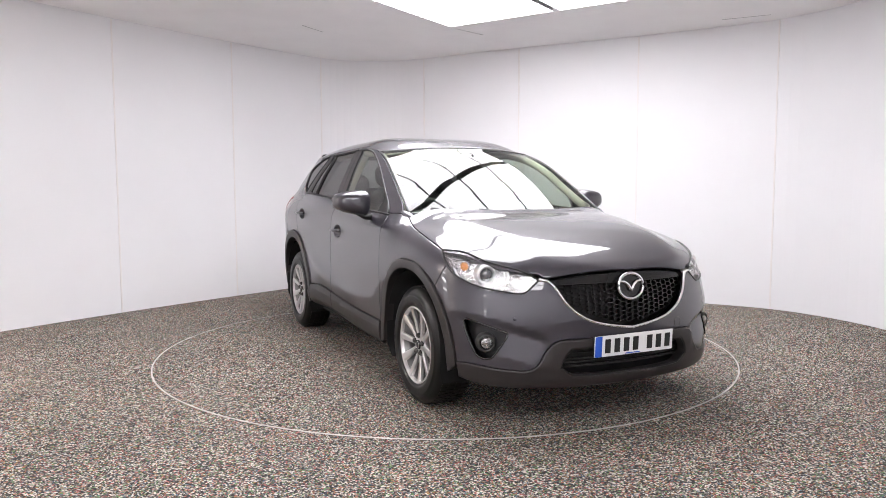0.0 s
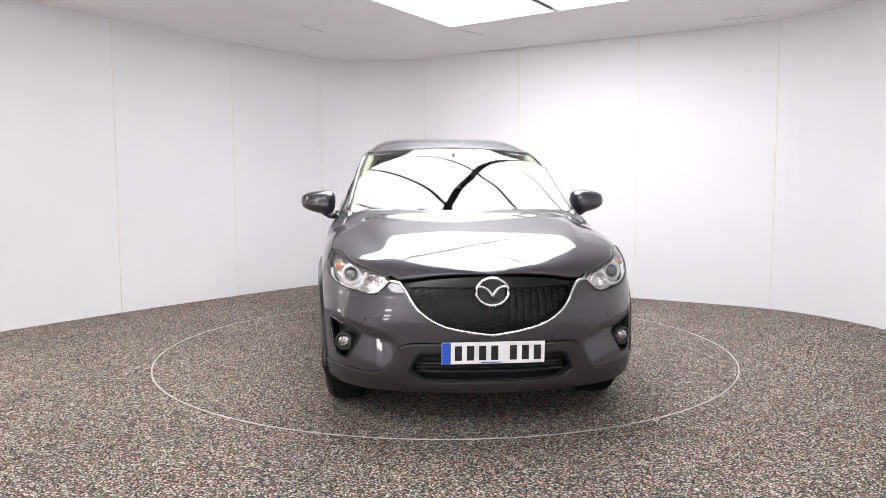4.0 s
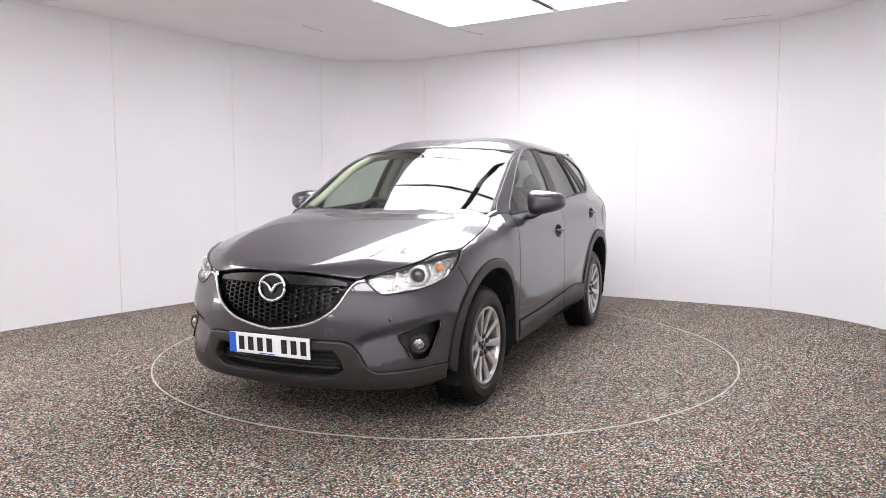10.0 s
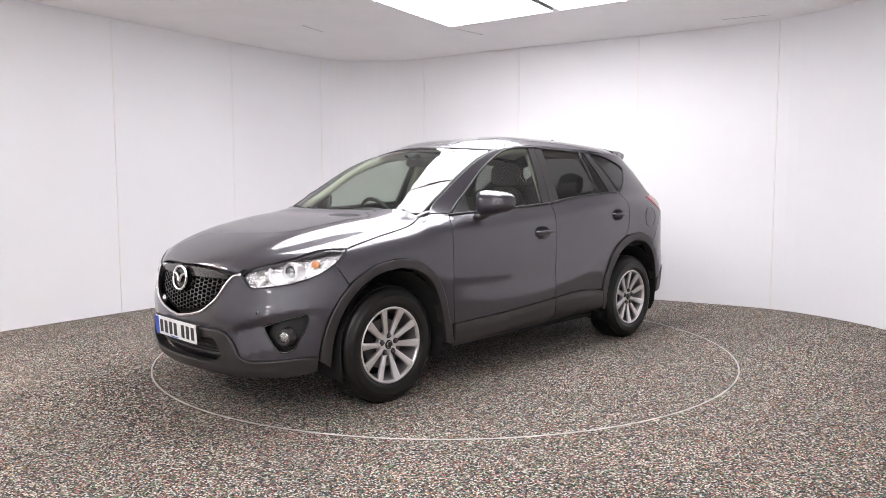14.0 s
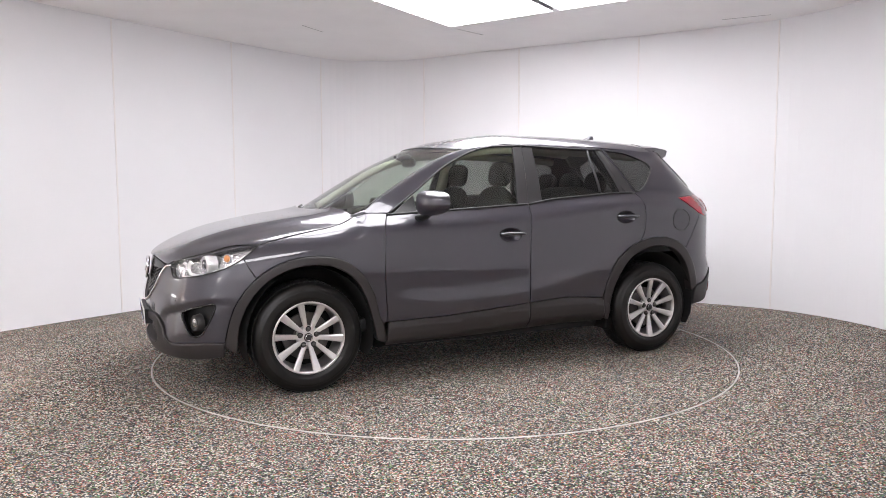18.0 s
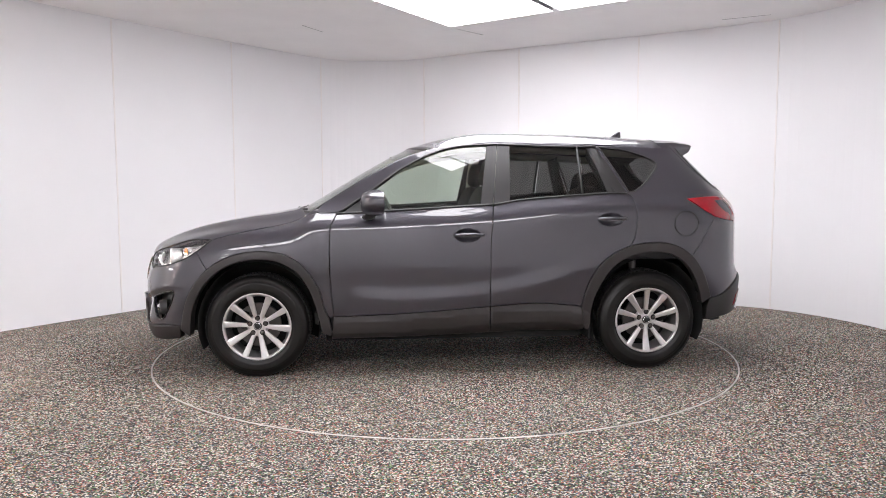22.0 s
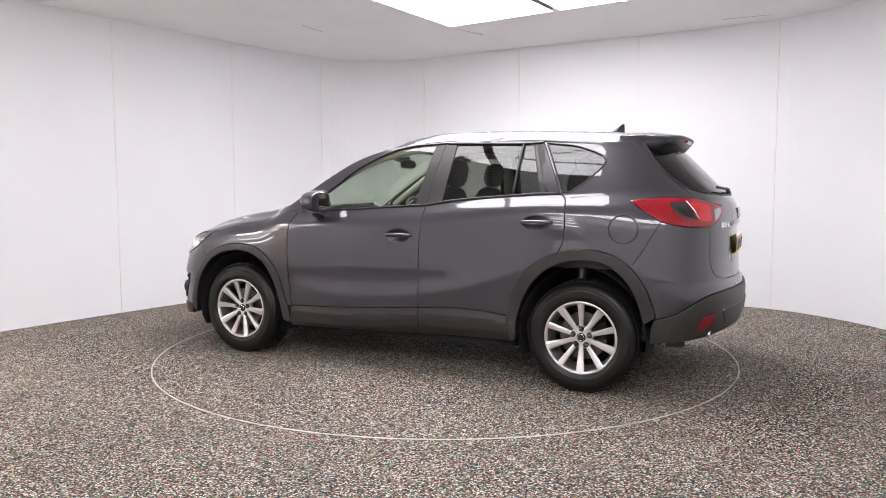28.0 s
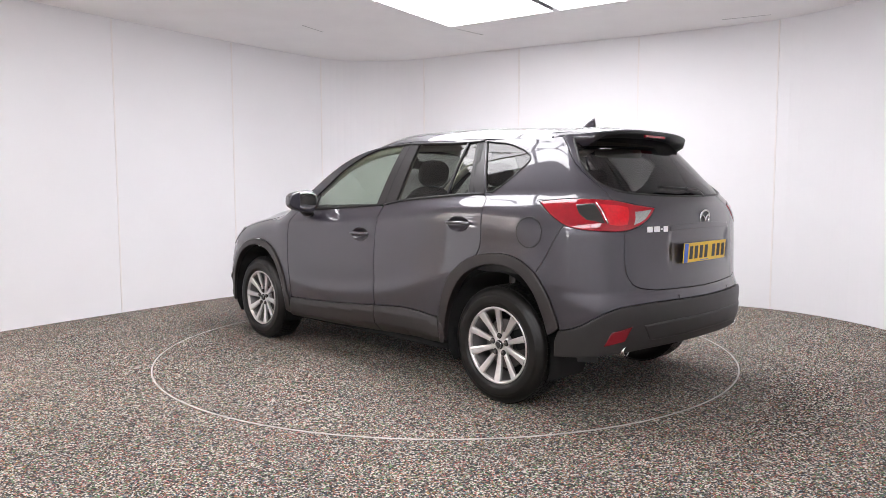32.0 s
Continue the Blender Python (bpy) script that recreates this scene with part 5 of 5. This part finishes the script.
# ---- wheels ----
def build_wheel(name, x, y_out, z, side):
    wheel = new(name)
    wheel.parent = CAR
    tagged(wheel, "silver ten-spoke alloy wheel with a black tyre")
    wheel.matrix_basis = Matrix.Translation((x, side * (y_out - 0.012), z)) @ (Matrix() if side > 0 else pose(0, 0, 0, 0, 0, 180))
    R = 0.349
    tyre = lathe([(0.213, -0.020), (0.222, -0.006), (0.236, -0.002), (0.245, 0.003), (0.247, 0.0055), (0.262, 0.0075), (0.290, 0.008), (0.300, 0.0075), (0.302, 0.0035), (0.316, 0.000), (0.336, -0.014), (0.346, -0.030), (R, -0.05), (R, -0.185), (0.345, -0.205),
                  (0.33, -0.222), (0.29, -0.232), (0.235, -0.222), (0.213, -0.21)], 72)
    part("tyre", tyre, RUBBER, wheel, "black rubber tyre", smooth=True)
    bm = bmesh.new()
    for i in range(66):                                   # tread blocks
        a = 2 * math.pi * i / 66
        for k, (y0, y1) in enumerate(((-0.072, -0.036), (-0.118, -0.078), (-0.160, -0.124), (-0.205, -0.166))):
            vs = add_box(bm, (-0.0125, y0, R - 0.004), (0.0125, y1, R + 0.0035))
            bmesh.ops.transform(bm, matrix=pose(0, 0, 0, 0, math.degrees(a + 0.03 * (k % 2)), 0), verts=vs)
    part("tread", bm, RUBBER, wheel)
    part("rim_barrel", lathe([(0.206, -0.20), (0.212, -0.20), (0.200, -0.15), (0.198, -0.07), (0.206, -0.040), (0.211, -0.020)], 64), BARREL, wheel, smooth=True)
    rim = lathe([(0.211, -0.020), (0.2135, -0.010), (0.217, -0.004), (0.223, -0.0005), (0.230, -0.003), (0.232, -0.012), (0.224, -0.03)], 64)
    part("rim", rim, ALLOY, wheel, "silver rim", smooth=True)
    verts, faces = [], []
    for i in range(10):
        a = math.radians((5 if x > 0 else 18) + 36 * i)
        n = 7
        for k in range(n):
            q = k / (n - 1)
            r = 0.028 + q * 0.188
            w = 0.0115 + (0.0140 if i % 2 else 0.0095) * q ** 1.15
            dish = -0.033 + 0.027 * q ** 1.5
            for s, d in ((-1, -0.016), (-1, 0.0), (-0.55, 0.004), (0.55, 0.004), (1, 0.0), (1, -0.016)):
                u, v = r, s * w
                verts.append((u * math.cos(a) - v * math.sin(a), dish + d, u * math.sin(a) + v * math.cos(a)))
        b = i * n * 6
        for k in range(n - 1):
            for j in range(5):
                faces.append((b + k * 6 + j, b + k * 6 + j + 1, b + (k + 1) * 6 + j + 1, b + (k + 1) * 6 + j))
    for i in range(10):
        bm = bmesh.new()
        vv = [bm.verts.new(p) for p in verts[i * 42:(i + 1) * 42]]
        for f in faces[i * 30:(i + 1) * 30]:
            bm.faces.new([vv[j - i * 42] for j in f])
        bmesh.ops.recalc_face_normals(bm, faces=bm.faces[:])
        if sum(f.normal.y * f.calc_area() for f in bm.faces) < 0:
            bmesh.ops.reverse_faces(bm, faces=bm.faces[:])
        part("spoke", bm, ALLOY, wheel, smooth=False)
    hub = lathe([(0.0, -0.028), (0.050, -0.029), (0.066, -0.033), (0.074, -0.045), (0.072, -0.07)], 40)
    part("hub", hub, ALLOY, wheel, smooth=True)
    cap = lathe([(0.0, -0.018), (0.018, -0.0185), (0.026, -0.021), (0.028, -0.028)], 32)
    part("hub_cap", cap, BLACK, wheel, "black centre cap", smooth=True)
    part("cap_ring", lathe([(0.019, -0.0182), (0.0205, -0.0165), (0.022, -0.0185)], 32), CHROME, wheel, smooth=True)
    for i in range(5):
        a = math.radians(90 + 72 * i)
        bm = lathe([(0.0, -0.012), (0.008, -0.0125), (0.0115, -0.017), (0.0115, -0.035)], 12)
        bmesh.ops.transform(bm, matrix=Matrix.Translation((0.0545 * math.cos(a), 0, 0.0545 * math.sin(a))), verts=bm.verts[:])
        part("wheel_nut", bm, DISC, wheel, smooth=True)
        # black ring on the hub: the shade of the nut's well put into colour
        bm = lathe([(0.0115, -0.0250), (0.0150, -0.0225), (0.0185, -0.0300)], 16)
        bmesh.ops.transform(bm, matrix=Matrix.Translation((0.0545 * math.cos(a), 0, 0.0545 * math.sin(a))), verts=bm.verts[:])
        part("nut_well_shade", bm, BLACK, wheel, smooth=True)
    part("brake_disc", lathe([(0.05, -0.085), (0.148, -0.085), (0.150, -0.09), (0.150, -0.11), (0.05, -0.11)], 48), DISC, wheel, "steel brake disc", smooth=False)
    part("brake_caliper", box((-0.06, -0.125, 0.085), (0.06, -0.065, 0.165), 0.012, pose(0, 0, 0, 0, 70 if x > 0 else -70, 0)), LINER, wheel)
    part("wheel_back", lathe([(0.0, -0.16), (0.2, -0.16)], 32), LINER, wheel)
    return wheel


for x, y, name in ((1.35, 0.884, "front_wheel"), (-1.35, 0.893, "rear_wheel")):
    for side in (1, -1):
        build_wheel(name, x, y, 0.3495, side)


# ---- dark underside and wheel houses ----
def wheel_house(x):
    def b():
        bm = bmesh.new()
        n, r = 20, 0.432
        rows = []
        for i in range(n + 1):
            a = math.radians(-22 + 224 * i / n)
            rows.append([bm.verts.new((x + r * math.cos(a) * 0.93, y, 0.36 + r * math.sin(a))) for y in (0.53, 0.885 if i not in (0, n) else 0.86)] + [bm.verts.new((x, 0.53, 0.36))])
        for p, q in zip(rows, rows[1:]):
            bm.faces.new((p[0], p[1], q[1], q[0]))
            bm.faces.new((p[2], p[0], q[0], q[2]))
        return bm
    return b


BODY = part("underbody", box((-0.90, -0.79, 0.225), (0.90, 0.79, 0.36), 0.03), LINER, CAR, "black underside")
part("underbody", box((-1.62, -0.52, 0.26), (1.92, 0.52, 0.36), 0.03), LINER, CAR, "black underside")
for x in (1.335, -1.35):
    solid("wheel_house", wheel_house(x), LINER, CAR, both=True)
# added dark block: keeps light from leaking through the rear arches and cabin
part("boot_light_block", box((-1.92, -0.79, 0.83), (-0.96, 0.79, 0.97), 0.02), LINER, CAR)
part("cross_member", box((-2.08, -0.66, 0.43), (-1.8, 0.66, 0.62), 0.03), LINER, CAR)
part("radiator", box((1.75, -0.60, 0.285), (2.06, 0.60, 0.72), 0.02), LINER, CAR)
part("engine_bay", box((0.98, -0.52, 0.32), (1.80, 0.52, 0.84), 0.05), LINER, CAR)
part("scuttle", box((0.88, -0.69, 0.8), (1.03, 0.69, 1.045), 0.02), LINER, CAR)
for s in (1, -1):
    part("suspension_strut", tube([(-1.33, s * 0.70, 0.36), (-1.30, s * 0.66, 0.80)], 0.03, 10), DISC, CAR)
    # added dark plate: shuts out the bright wall behind the rear tyre
    part("wheel_house_end", box((-1.83, min(s * 0.45, s * 0.83), 0.34), (-1.775, max(s * 0.45, s * 0.83), 0.86), 0.01), LINER, CAR)
    part("mud_flap", box((-0.955, s * 0.72 - 0.1, 0.22), (-0.935, s * 0.72 + 0.12, 0.40), 0.006), LINER, CAR)


def dark_wall():
    """Inner skins behind the doors, so that no light shows at the joints."""
    bm = bmesh.new()
    xs = np.linspace(-1.95, 0.86, 30)
    rows = []
    for x in xs:
        top = 1.10 if x > -0.3 else 1.19
        lift = 0.07
        rows.append([bm.verts.new((x, max(0.2, float(half_width(x, z)) - lift), z)) for z in np.linspace(0.32 if abs(x + 1.35) > 0.45 else 0.78, top, 6)])
    for a, b in zip(rows, rows[1:]):
        for k in range(5):
            bm.faces.new((a[k], b[k], b[k + 1], a[k + 1]))
    return bm


solid("door_lining", dark_wall, TRIM, CAR, both=True)

# ---- cabin ----
CABIN = tagged(new("cabin"), "dark cabin with black seats and a pale headlining")
CABIN.parent = CAR
part("cabin_floor", box((-1.75, -0.74, 0.33), (0.98, 0.74, 0.42), 0.02), TRIM, CABIN)
part("rear_shelf", box((-1.95, -0.66, 0.98), (-1.12, 0.66, 1.01), 0.008), TRIM, CABIN)
part("dashboard", box((0.42, -0.72, 0.72), (1.02, 0.72, 1.065), 0.08), TRIM, CABIN)
part("binnacle", blob((0.52, 0.36 * -1, 1.075), (0.13, 0.19, 0.055)), TRIM, CABIN, smooth=True)


def headlining():
    bm = bmesh.new()
    rows = []
    for x in np.linspace(-1.55, 0.20, 18):
        e = float(half_width(x, ROOF_EDGE(x))) - 0.05
        rows.append([bm.verts.new(tuple(roof_map(np.array(x), np.array(k * e)) - np.array((0, 0, 0.03)))) for k in np.linspace(-1, 1, 13)])
    for a, b in zip(rows, rows[1:]):
        for k in range(12):
            bm.faces.new((a[k], a[k + 1], b[k + 1], b[k]))
    return bm


solid("headlining", headlining, HEADLINER, CABIN)
PALE = shader("pale_pillar_trim", (0.55, 0.53, 0.44), 0.8)


def pillar_trim(line, w):
    def b():
        return tube([tuple(side_map(-0.055)(np.array(p[0]), np.array(p[1]))) for p in spline(line, 0.06)], w, 8)
    return b


solid("pillar_trim", pillar_trim([(0.86, 1.13), (0.64, 1.27), (0.42, 1.41), (0.2, 1.50), (-0.1, 1.555), (-0.9, 1.545), (-1.4, 1.52)], 0.030), PALE, CABIN, both=True)
solid("pillar_trim", pillar_trim([(-0.31, 1.55), (-0.28, 1.15)], 0.045), PALE, CABIN, both=True)
solid("pillar_trim", pillar_trim([(-1.0, 1.55), (-1.12, 1.22)], 0.05), TRIM, CABIN, both=True)


def seat(x, y, wide, rear=False):
    s = new("seat")
    s.parent = CABIN
    tagged(s, "black cloth seat")
    part("cushion", blob((x + 0.06, y, 0.66), (0.27, wide, 0.11), 3.2), SEATCLOTH, s, smooth=True)
    part("backrest", blob((x - 0.20, y, 0.96), (0.085, wide, 0.34), 3.0, m=pose(0, 0, 0, 0, -14, 0)), SEATCLOTH, s, smooth=True)
    for k in ((0,) if not rear else (-0.36, 0, 0.36)):
        part("headrest", blob((x - 0.305, y + k, 1.385 if not rear else 1.31), (0.055, 0.135 if not rear else 0.12, 0.098), 2.8, m=pose(0, 0, 0, 0, -10, 0)), SEATCLOTH, s, smooth=True)
        for d in (-0.05, 0.05):
            part("headrest_post", tube([(x - 0.27, y + k + d, 1.15), (x - 0.298, y + k + d, 1.31)], 0.007, 8), CHROME, s)


seat(0.02, 0.37, 0.25)
seat(0.02, -0.37, 0.25)
seat(-0.88, 0.0, 0.62, True)
WHEELM = Matrix.Translation((0.40, -0.37, 1.03)) @ pose(0, 0, 0, 0, -64, 0)
STEER = new("steering_wheel")
STEER.parent = CABIN
tagged(STEER, "black steering wheel")
ring = [tuple(WHEELM @ Vector((0.185 * math.cos(a), 0.185 * math.sin(a), 0))) for a in np.linspace(0, 2 * math.pi, 33)[:-1]]
part("wheel_rim", tube(ring, 0.016, 8, closed=True), TRIM, STEER, smooth=True)
part("wheel_boss", blob((0.41, -0.37, 1.02), (0.04, 0.075, 0.06)), TRIM, STEER, smooth=True)
for a in (0.2, math.pi - 0.2, -math.pi / 2):
    part("wheel_spoke", tube([tuple(WHEELM @ Vector((0, 0, 0))), tuple(WHEELM @ Vector((0.18 * math.sin(a) * 1.0, 0.18 * math.cos(a), 0)))], 0.014, 6), TRIM, STEER)
part("inner_mirror", blob((0.32, 0.0, 1.475), (0.018, 0.12, 0.034), 3.5), BLACK, CABIN, "inner rear-view mirror", smooth=True)
part("mirror_stem", tube([(0.37, 0.0, 1.49), (0.44, 0.0, 1.52)], 0.012, 8), BLACK, CABIN)
part("sensor_housing", blob((0.36, 0.0, 1.52), (0.05, 0.05, 0.025)), BLACK, CABIN, smooth=True)


# ---- door mirrors ----
def mirror_shell(scale=1.0, back=0.0):
    def b():
        bm = blob((0, 0, 0), (0.105 * scale, 0.122 * scale, 0.090 * scale), 3.2, 32)
        for v in bm.verts:
            k = (v.co.y + 0.12) / 0.24
            v.co.z *= (1.10 - 0.48 * k) if v.co.z < 0 else (1.12 - 0.50 * k)
            v.co.x -= 0.050 * k * k
            if v.co.x < -0.055:
                v.co.x = -0.055 + (v.co.x + 0.055) * 0.12
        bmesh.ops.transform(bm, matrix=Matrix.Translation((0.548, 0.985, 1.184)) @ pose(0, 0, 0, 4, 0, 0), verts=bm.verts[:])
        return bm
    return b


MIRROR = solid("door_mirror", mirror_shell(), PAINT, CAR, "grey door mirror with a black foot", both=True)
solid("mirror_foot", lambda: tube([(0.60, 0.86, 1.085), (0.585, 0.90, 1.088), (0.57, 0.94, 1.11), (0.555, 0.97, 1.13)], lambda q: 0.042 - 0.008 * q, 10, 0.55), BLACK, MIRROR, both=True)
solid("mirror_pane", lambda: blob((0.490, 0.965, 1.188), (0.006, 0.098, 0.062), 3.0), MIRRORGLASS, MIRROR, "mirror glass", both=True)

# ---- wipers, aerial, plates, badges ----
def on_screen(y, z, lift=0.012):
    zt = 1.10
    p = screen_map(np.array(y / 0.75), np.array((z - zt) / 0.49))
    return (float(p[0]) + lift * 0.55, float(p[1]), float(p[2]) + lift)


WIPER = new("wiper")
WIPER.parent = CAR
tagged(WIPER, "black windscreen wipers parked at the foot of the screen")
for y0, y1, p0 in ((0.62, -0.03, 0.30), (0.05, -0.60, -0.30)):
    part("wiper_blade", tube([on_screen(y0 + (y1 - y0) * k / 10, 1.106 + 0.012 * (k / 10), 0.012) for k in range(11)], 0.009, 8), BLACK, WIPER)
    part("wiper_arm", tube([(1.135, y0 * 0.9, 1.098), on_screen(p0, 1.114, 0.022)], 0.009, 8), BLACK, WIPER)
panel("cowl", outline([(1.145, 0.0), (1.125, 0.35), (1.07, 0.6), (1.02, 0.745)], [(1.02, 0.745), (0.98, 0.735)], [(0.98, 0.735), (1.03, 0.55), (1.09, 0.3), (1.10, 0.0)], [(1.10, 0.0), (1.09, -0.3), (1.03, -0.55), (0.98, -0.735)], [(0.98, -0.735), (1.02, -0.745)], [(1.02, -0.745), (1.07, -0.6), (1.125, -0.35), (1.145, 0.0)]),
      lambda a, b: np.stack([a, b, 1.098 - 0.02 * (np.abs(b) / 0.75) ** 2], -1), BLACK, CAR, "black scuttle panel", h=0.05, depth=0.03)


def fin():
    bm = bmesh.new()
    n = 10
    rows = []
    for k in range(n + 1):
        q = k / n
        x0, x1 = -1.20 - 0.19 * q, -1.425 + 0.004 * q
        z = float(ROOF_MID(-1.35)) - 0.006 + 0.080 * q
        w = 0.022 * (1 - q) ** 0.6 + 0.003
        rows.append([bm.verts.new(p) for p in ((x0, 0, z), ((x0 + x1) / 2, w, z), (x1, w * 0.6, z), (x1, -w * 0.6, z), ((x0 + x1) / 2, -w, z))])
    for a, b in zip(rows, rows[1:]):
        for i in range(5):
            bm.faces.new((a[i], a[(i + 1) % 5], b[(i + 1) % 5], b[i]))
    bm.faces.new(rows[-1])
    bmesh.ops.recalc_face_normals(bm, faces=bm.faces[:])
    return bm


solid("roof_aerial", fin, PAINT, CAR, "small shark-fin aerial")


def number_plate(name, m, material, label):
    """A plate with a blue band; its characters are plain bars."""
    p = new(name)
    p.parent = CAR
    tagged(p, label)
    p.matrix_basis = m
    part("plate", box((-0.003, -0.26, -0.0555), (0.003, 0.26, 0.0555), 0.002), material, p)
    part("blue_band", box((0.0032, -0.258, -0.054), (0.0042, -0.215, 0.054), 0.0), PLATEBLUE, p)
    for k in range(7):
        y = -0.198 + k * 0.061 + (0.033 if k > 3 else 0)
        part("character_bar", box((0.0032, y + 0.003, -0.037), (0.0046, y + 0.039, 0.037), 0.0), INK, p)
    part("maker_line", box((0.0032, -0.06, -0.051), (0.0042, 0.04, -0.046), 0.0), PLATEBLUE, p)
    return p


number_plate("front_number_plate", Matrix.Translation((2.270, 0, 0.457)) @ pose(0, 0, 0, 0, 3, 0), PLATEWHITE, "white plate with a blue band and dark bars")
number_plate("rear_number_plate", Matrix.Translation((-2.198, 0, 0.908)) @ pose(0, 0, 0, 0, 3, 180), PLATEYELLOW, "yellow plate with a blue band and dark bars")
part("plate_holder", box((2.220, -0.25, 0.41), (2.266, 0.25, 0.505), 0.006), BLACK, CAR)


def badge(m, r):
    b = new("badge")
    b.parent = CAR
    b.matrix_basis = m
    tagged(b, "chrome oval ring badge with a plain winged bar")
    part("badge_ring", tube([(0, r * 1.1 * math.cos(a), r * 0.90 * math.sin(a)) for a in np.linspace(0, 2 * math.pi, 41)[:-1]], r * 0.12, 8, closed=True), CHROME, b, smooth=True)
    wing = [(0.002, r * u, r * v) for u, v in ((-0.98, 0.36), (-0.55, 0.30), (-0.22, 0.06), (0.0, -0.26), (0.22, 0.06), (0.55, 0.30), (0.98, 0.36))]
    part("badge_bar", tube(spline(wing, r * 0.12), lambda q: r * (0.09 + 0.05 * (1 - abs(2 * q - 1))), 8), CHROME, b, smooth=True)
    part("badge_back", lathe([(0.0, -0.006), (r * 0.9, -0.006), (r * 0.9, -0.012)], 32, "x"), GLOSSBLACK if r > 0.05 else PAINT, b)


badge(Matrix.Translation((2.232, 0, 0.757)) @ pose(0, 0, 0, 0, -6, 0), 0.075)
badge(Matrix.Translation((-2.190, 0, 1.100)) @ pose(0, 0, 0, 0, 5, 180), 0.050)
LETTERS = new("model_badge")
LETTERS.parent = CAR
tagged(LETTERS, "small row of chrome badge bars")
for k, w in enumerate((0.046, 0.046, 0.016, 0.036)):
    y = 0.538 - (0, 0.050, 0.101, 0.124)[k]
    hh = 0.016 if k != 2 else 0.004
    c = tuple(pushed(REAR, 0.003)(np.array(ry(y - w / 2, 1.050)[0]), np.array(1.050)))
    part("badge_letter_bar", box((-0.0015, -w / 2, -hh), (0.0015, w / 2, hh), 0.0012, Matrix.Translation(c) @ pose(0, 0, 0, 0, 0, 166)), CHROME, LETTERS)
REARWIPER = new("rear_wiper")
REARWIPER.parent = CAR
tagged(REARWIPER, "black rear window wiper")
rp = [tuple(pushed(REAR, 0.022)(np.array(math.asin(y / float(WIDTH(z)))), np.array(z))) for y, z in ((-0.02, 1.248), (0.10, 1.252), (0.22, 1.258), (0.34, 1.264))]
part("wiper_blade", tube(rp, 0.009, 8), BLACK, REARWIPER)
part("wiper_arm", tube([(-2.115, -0.10, 1.225), (-2.12, -0.06, 1.245), rp[1]], lambda q: 0.020 - 0.008 * q, 8), BLACK, REARWIPER)


def heading(t):
    return TURN_START + TURN_RATE * t


def motions():
    walk(TABLE, [(t, pose(0, 0, 0, 0, 0, heading(t))) for t in range(0, 33, 2)])
    walk(CAR, [(t, pose(0, 0, 0, 0, 0, heading(t)) @ pose(-0.003, 0.023, 0)) for t in range(0, 33, 2)])


motions()
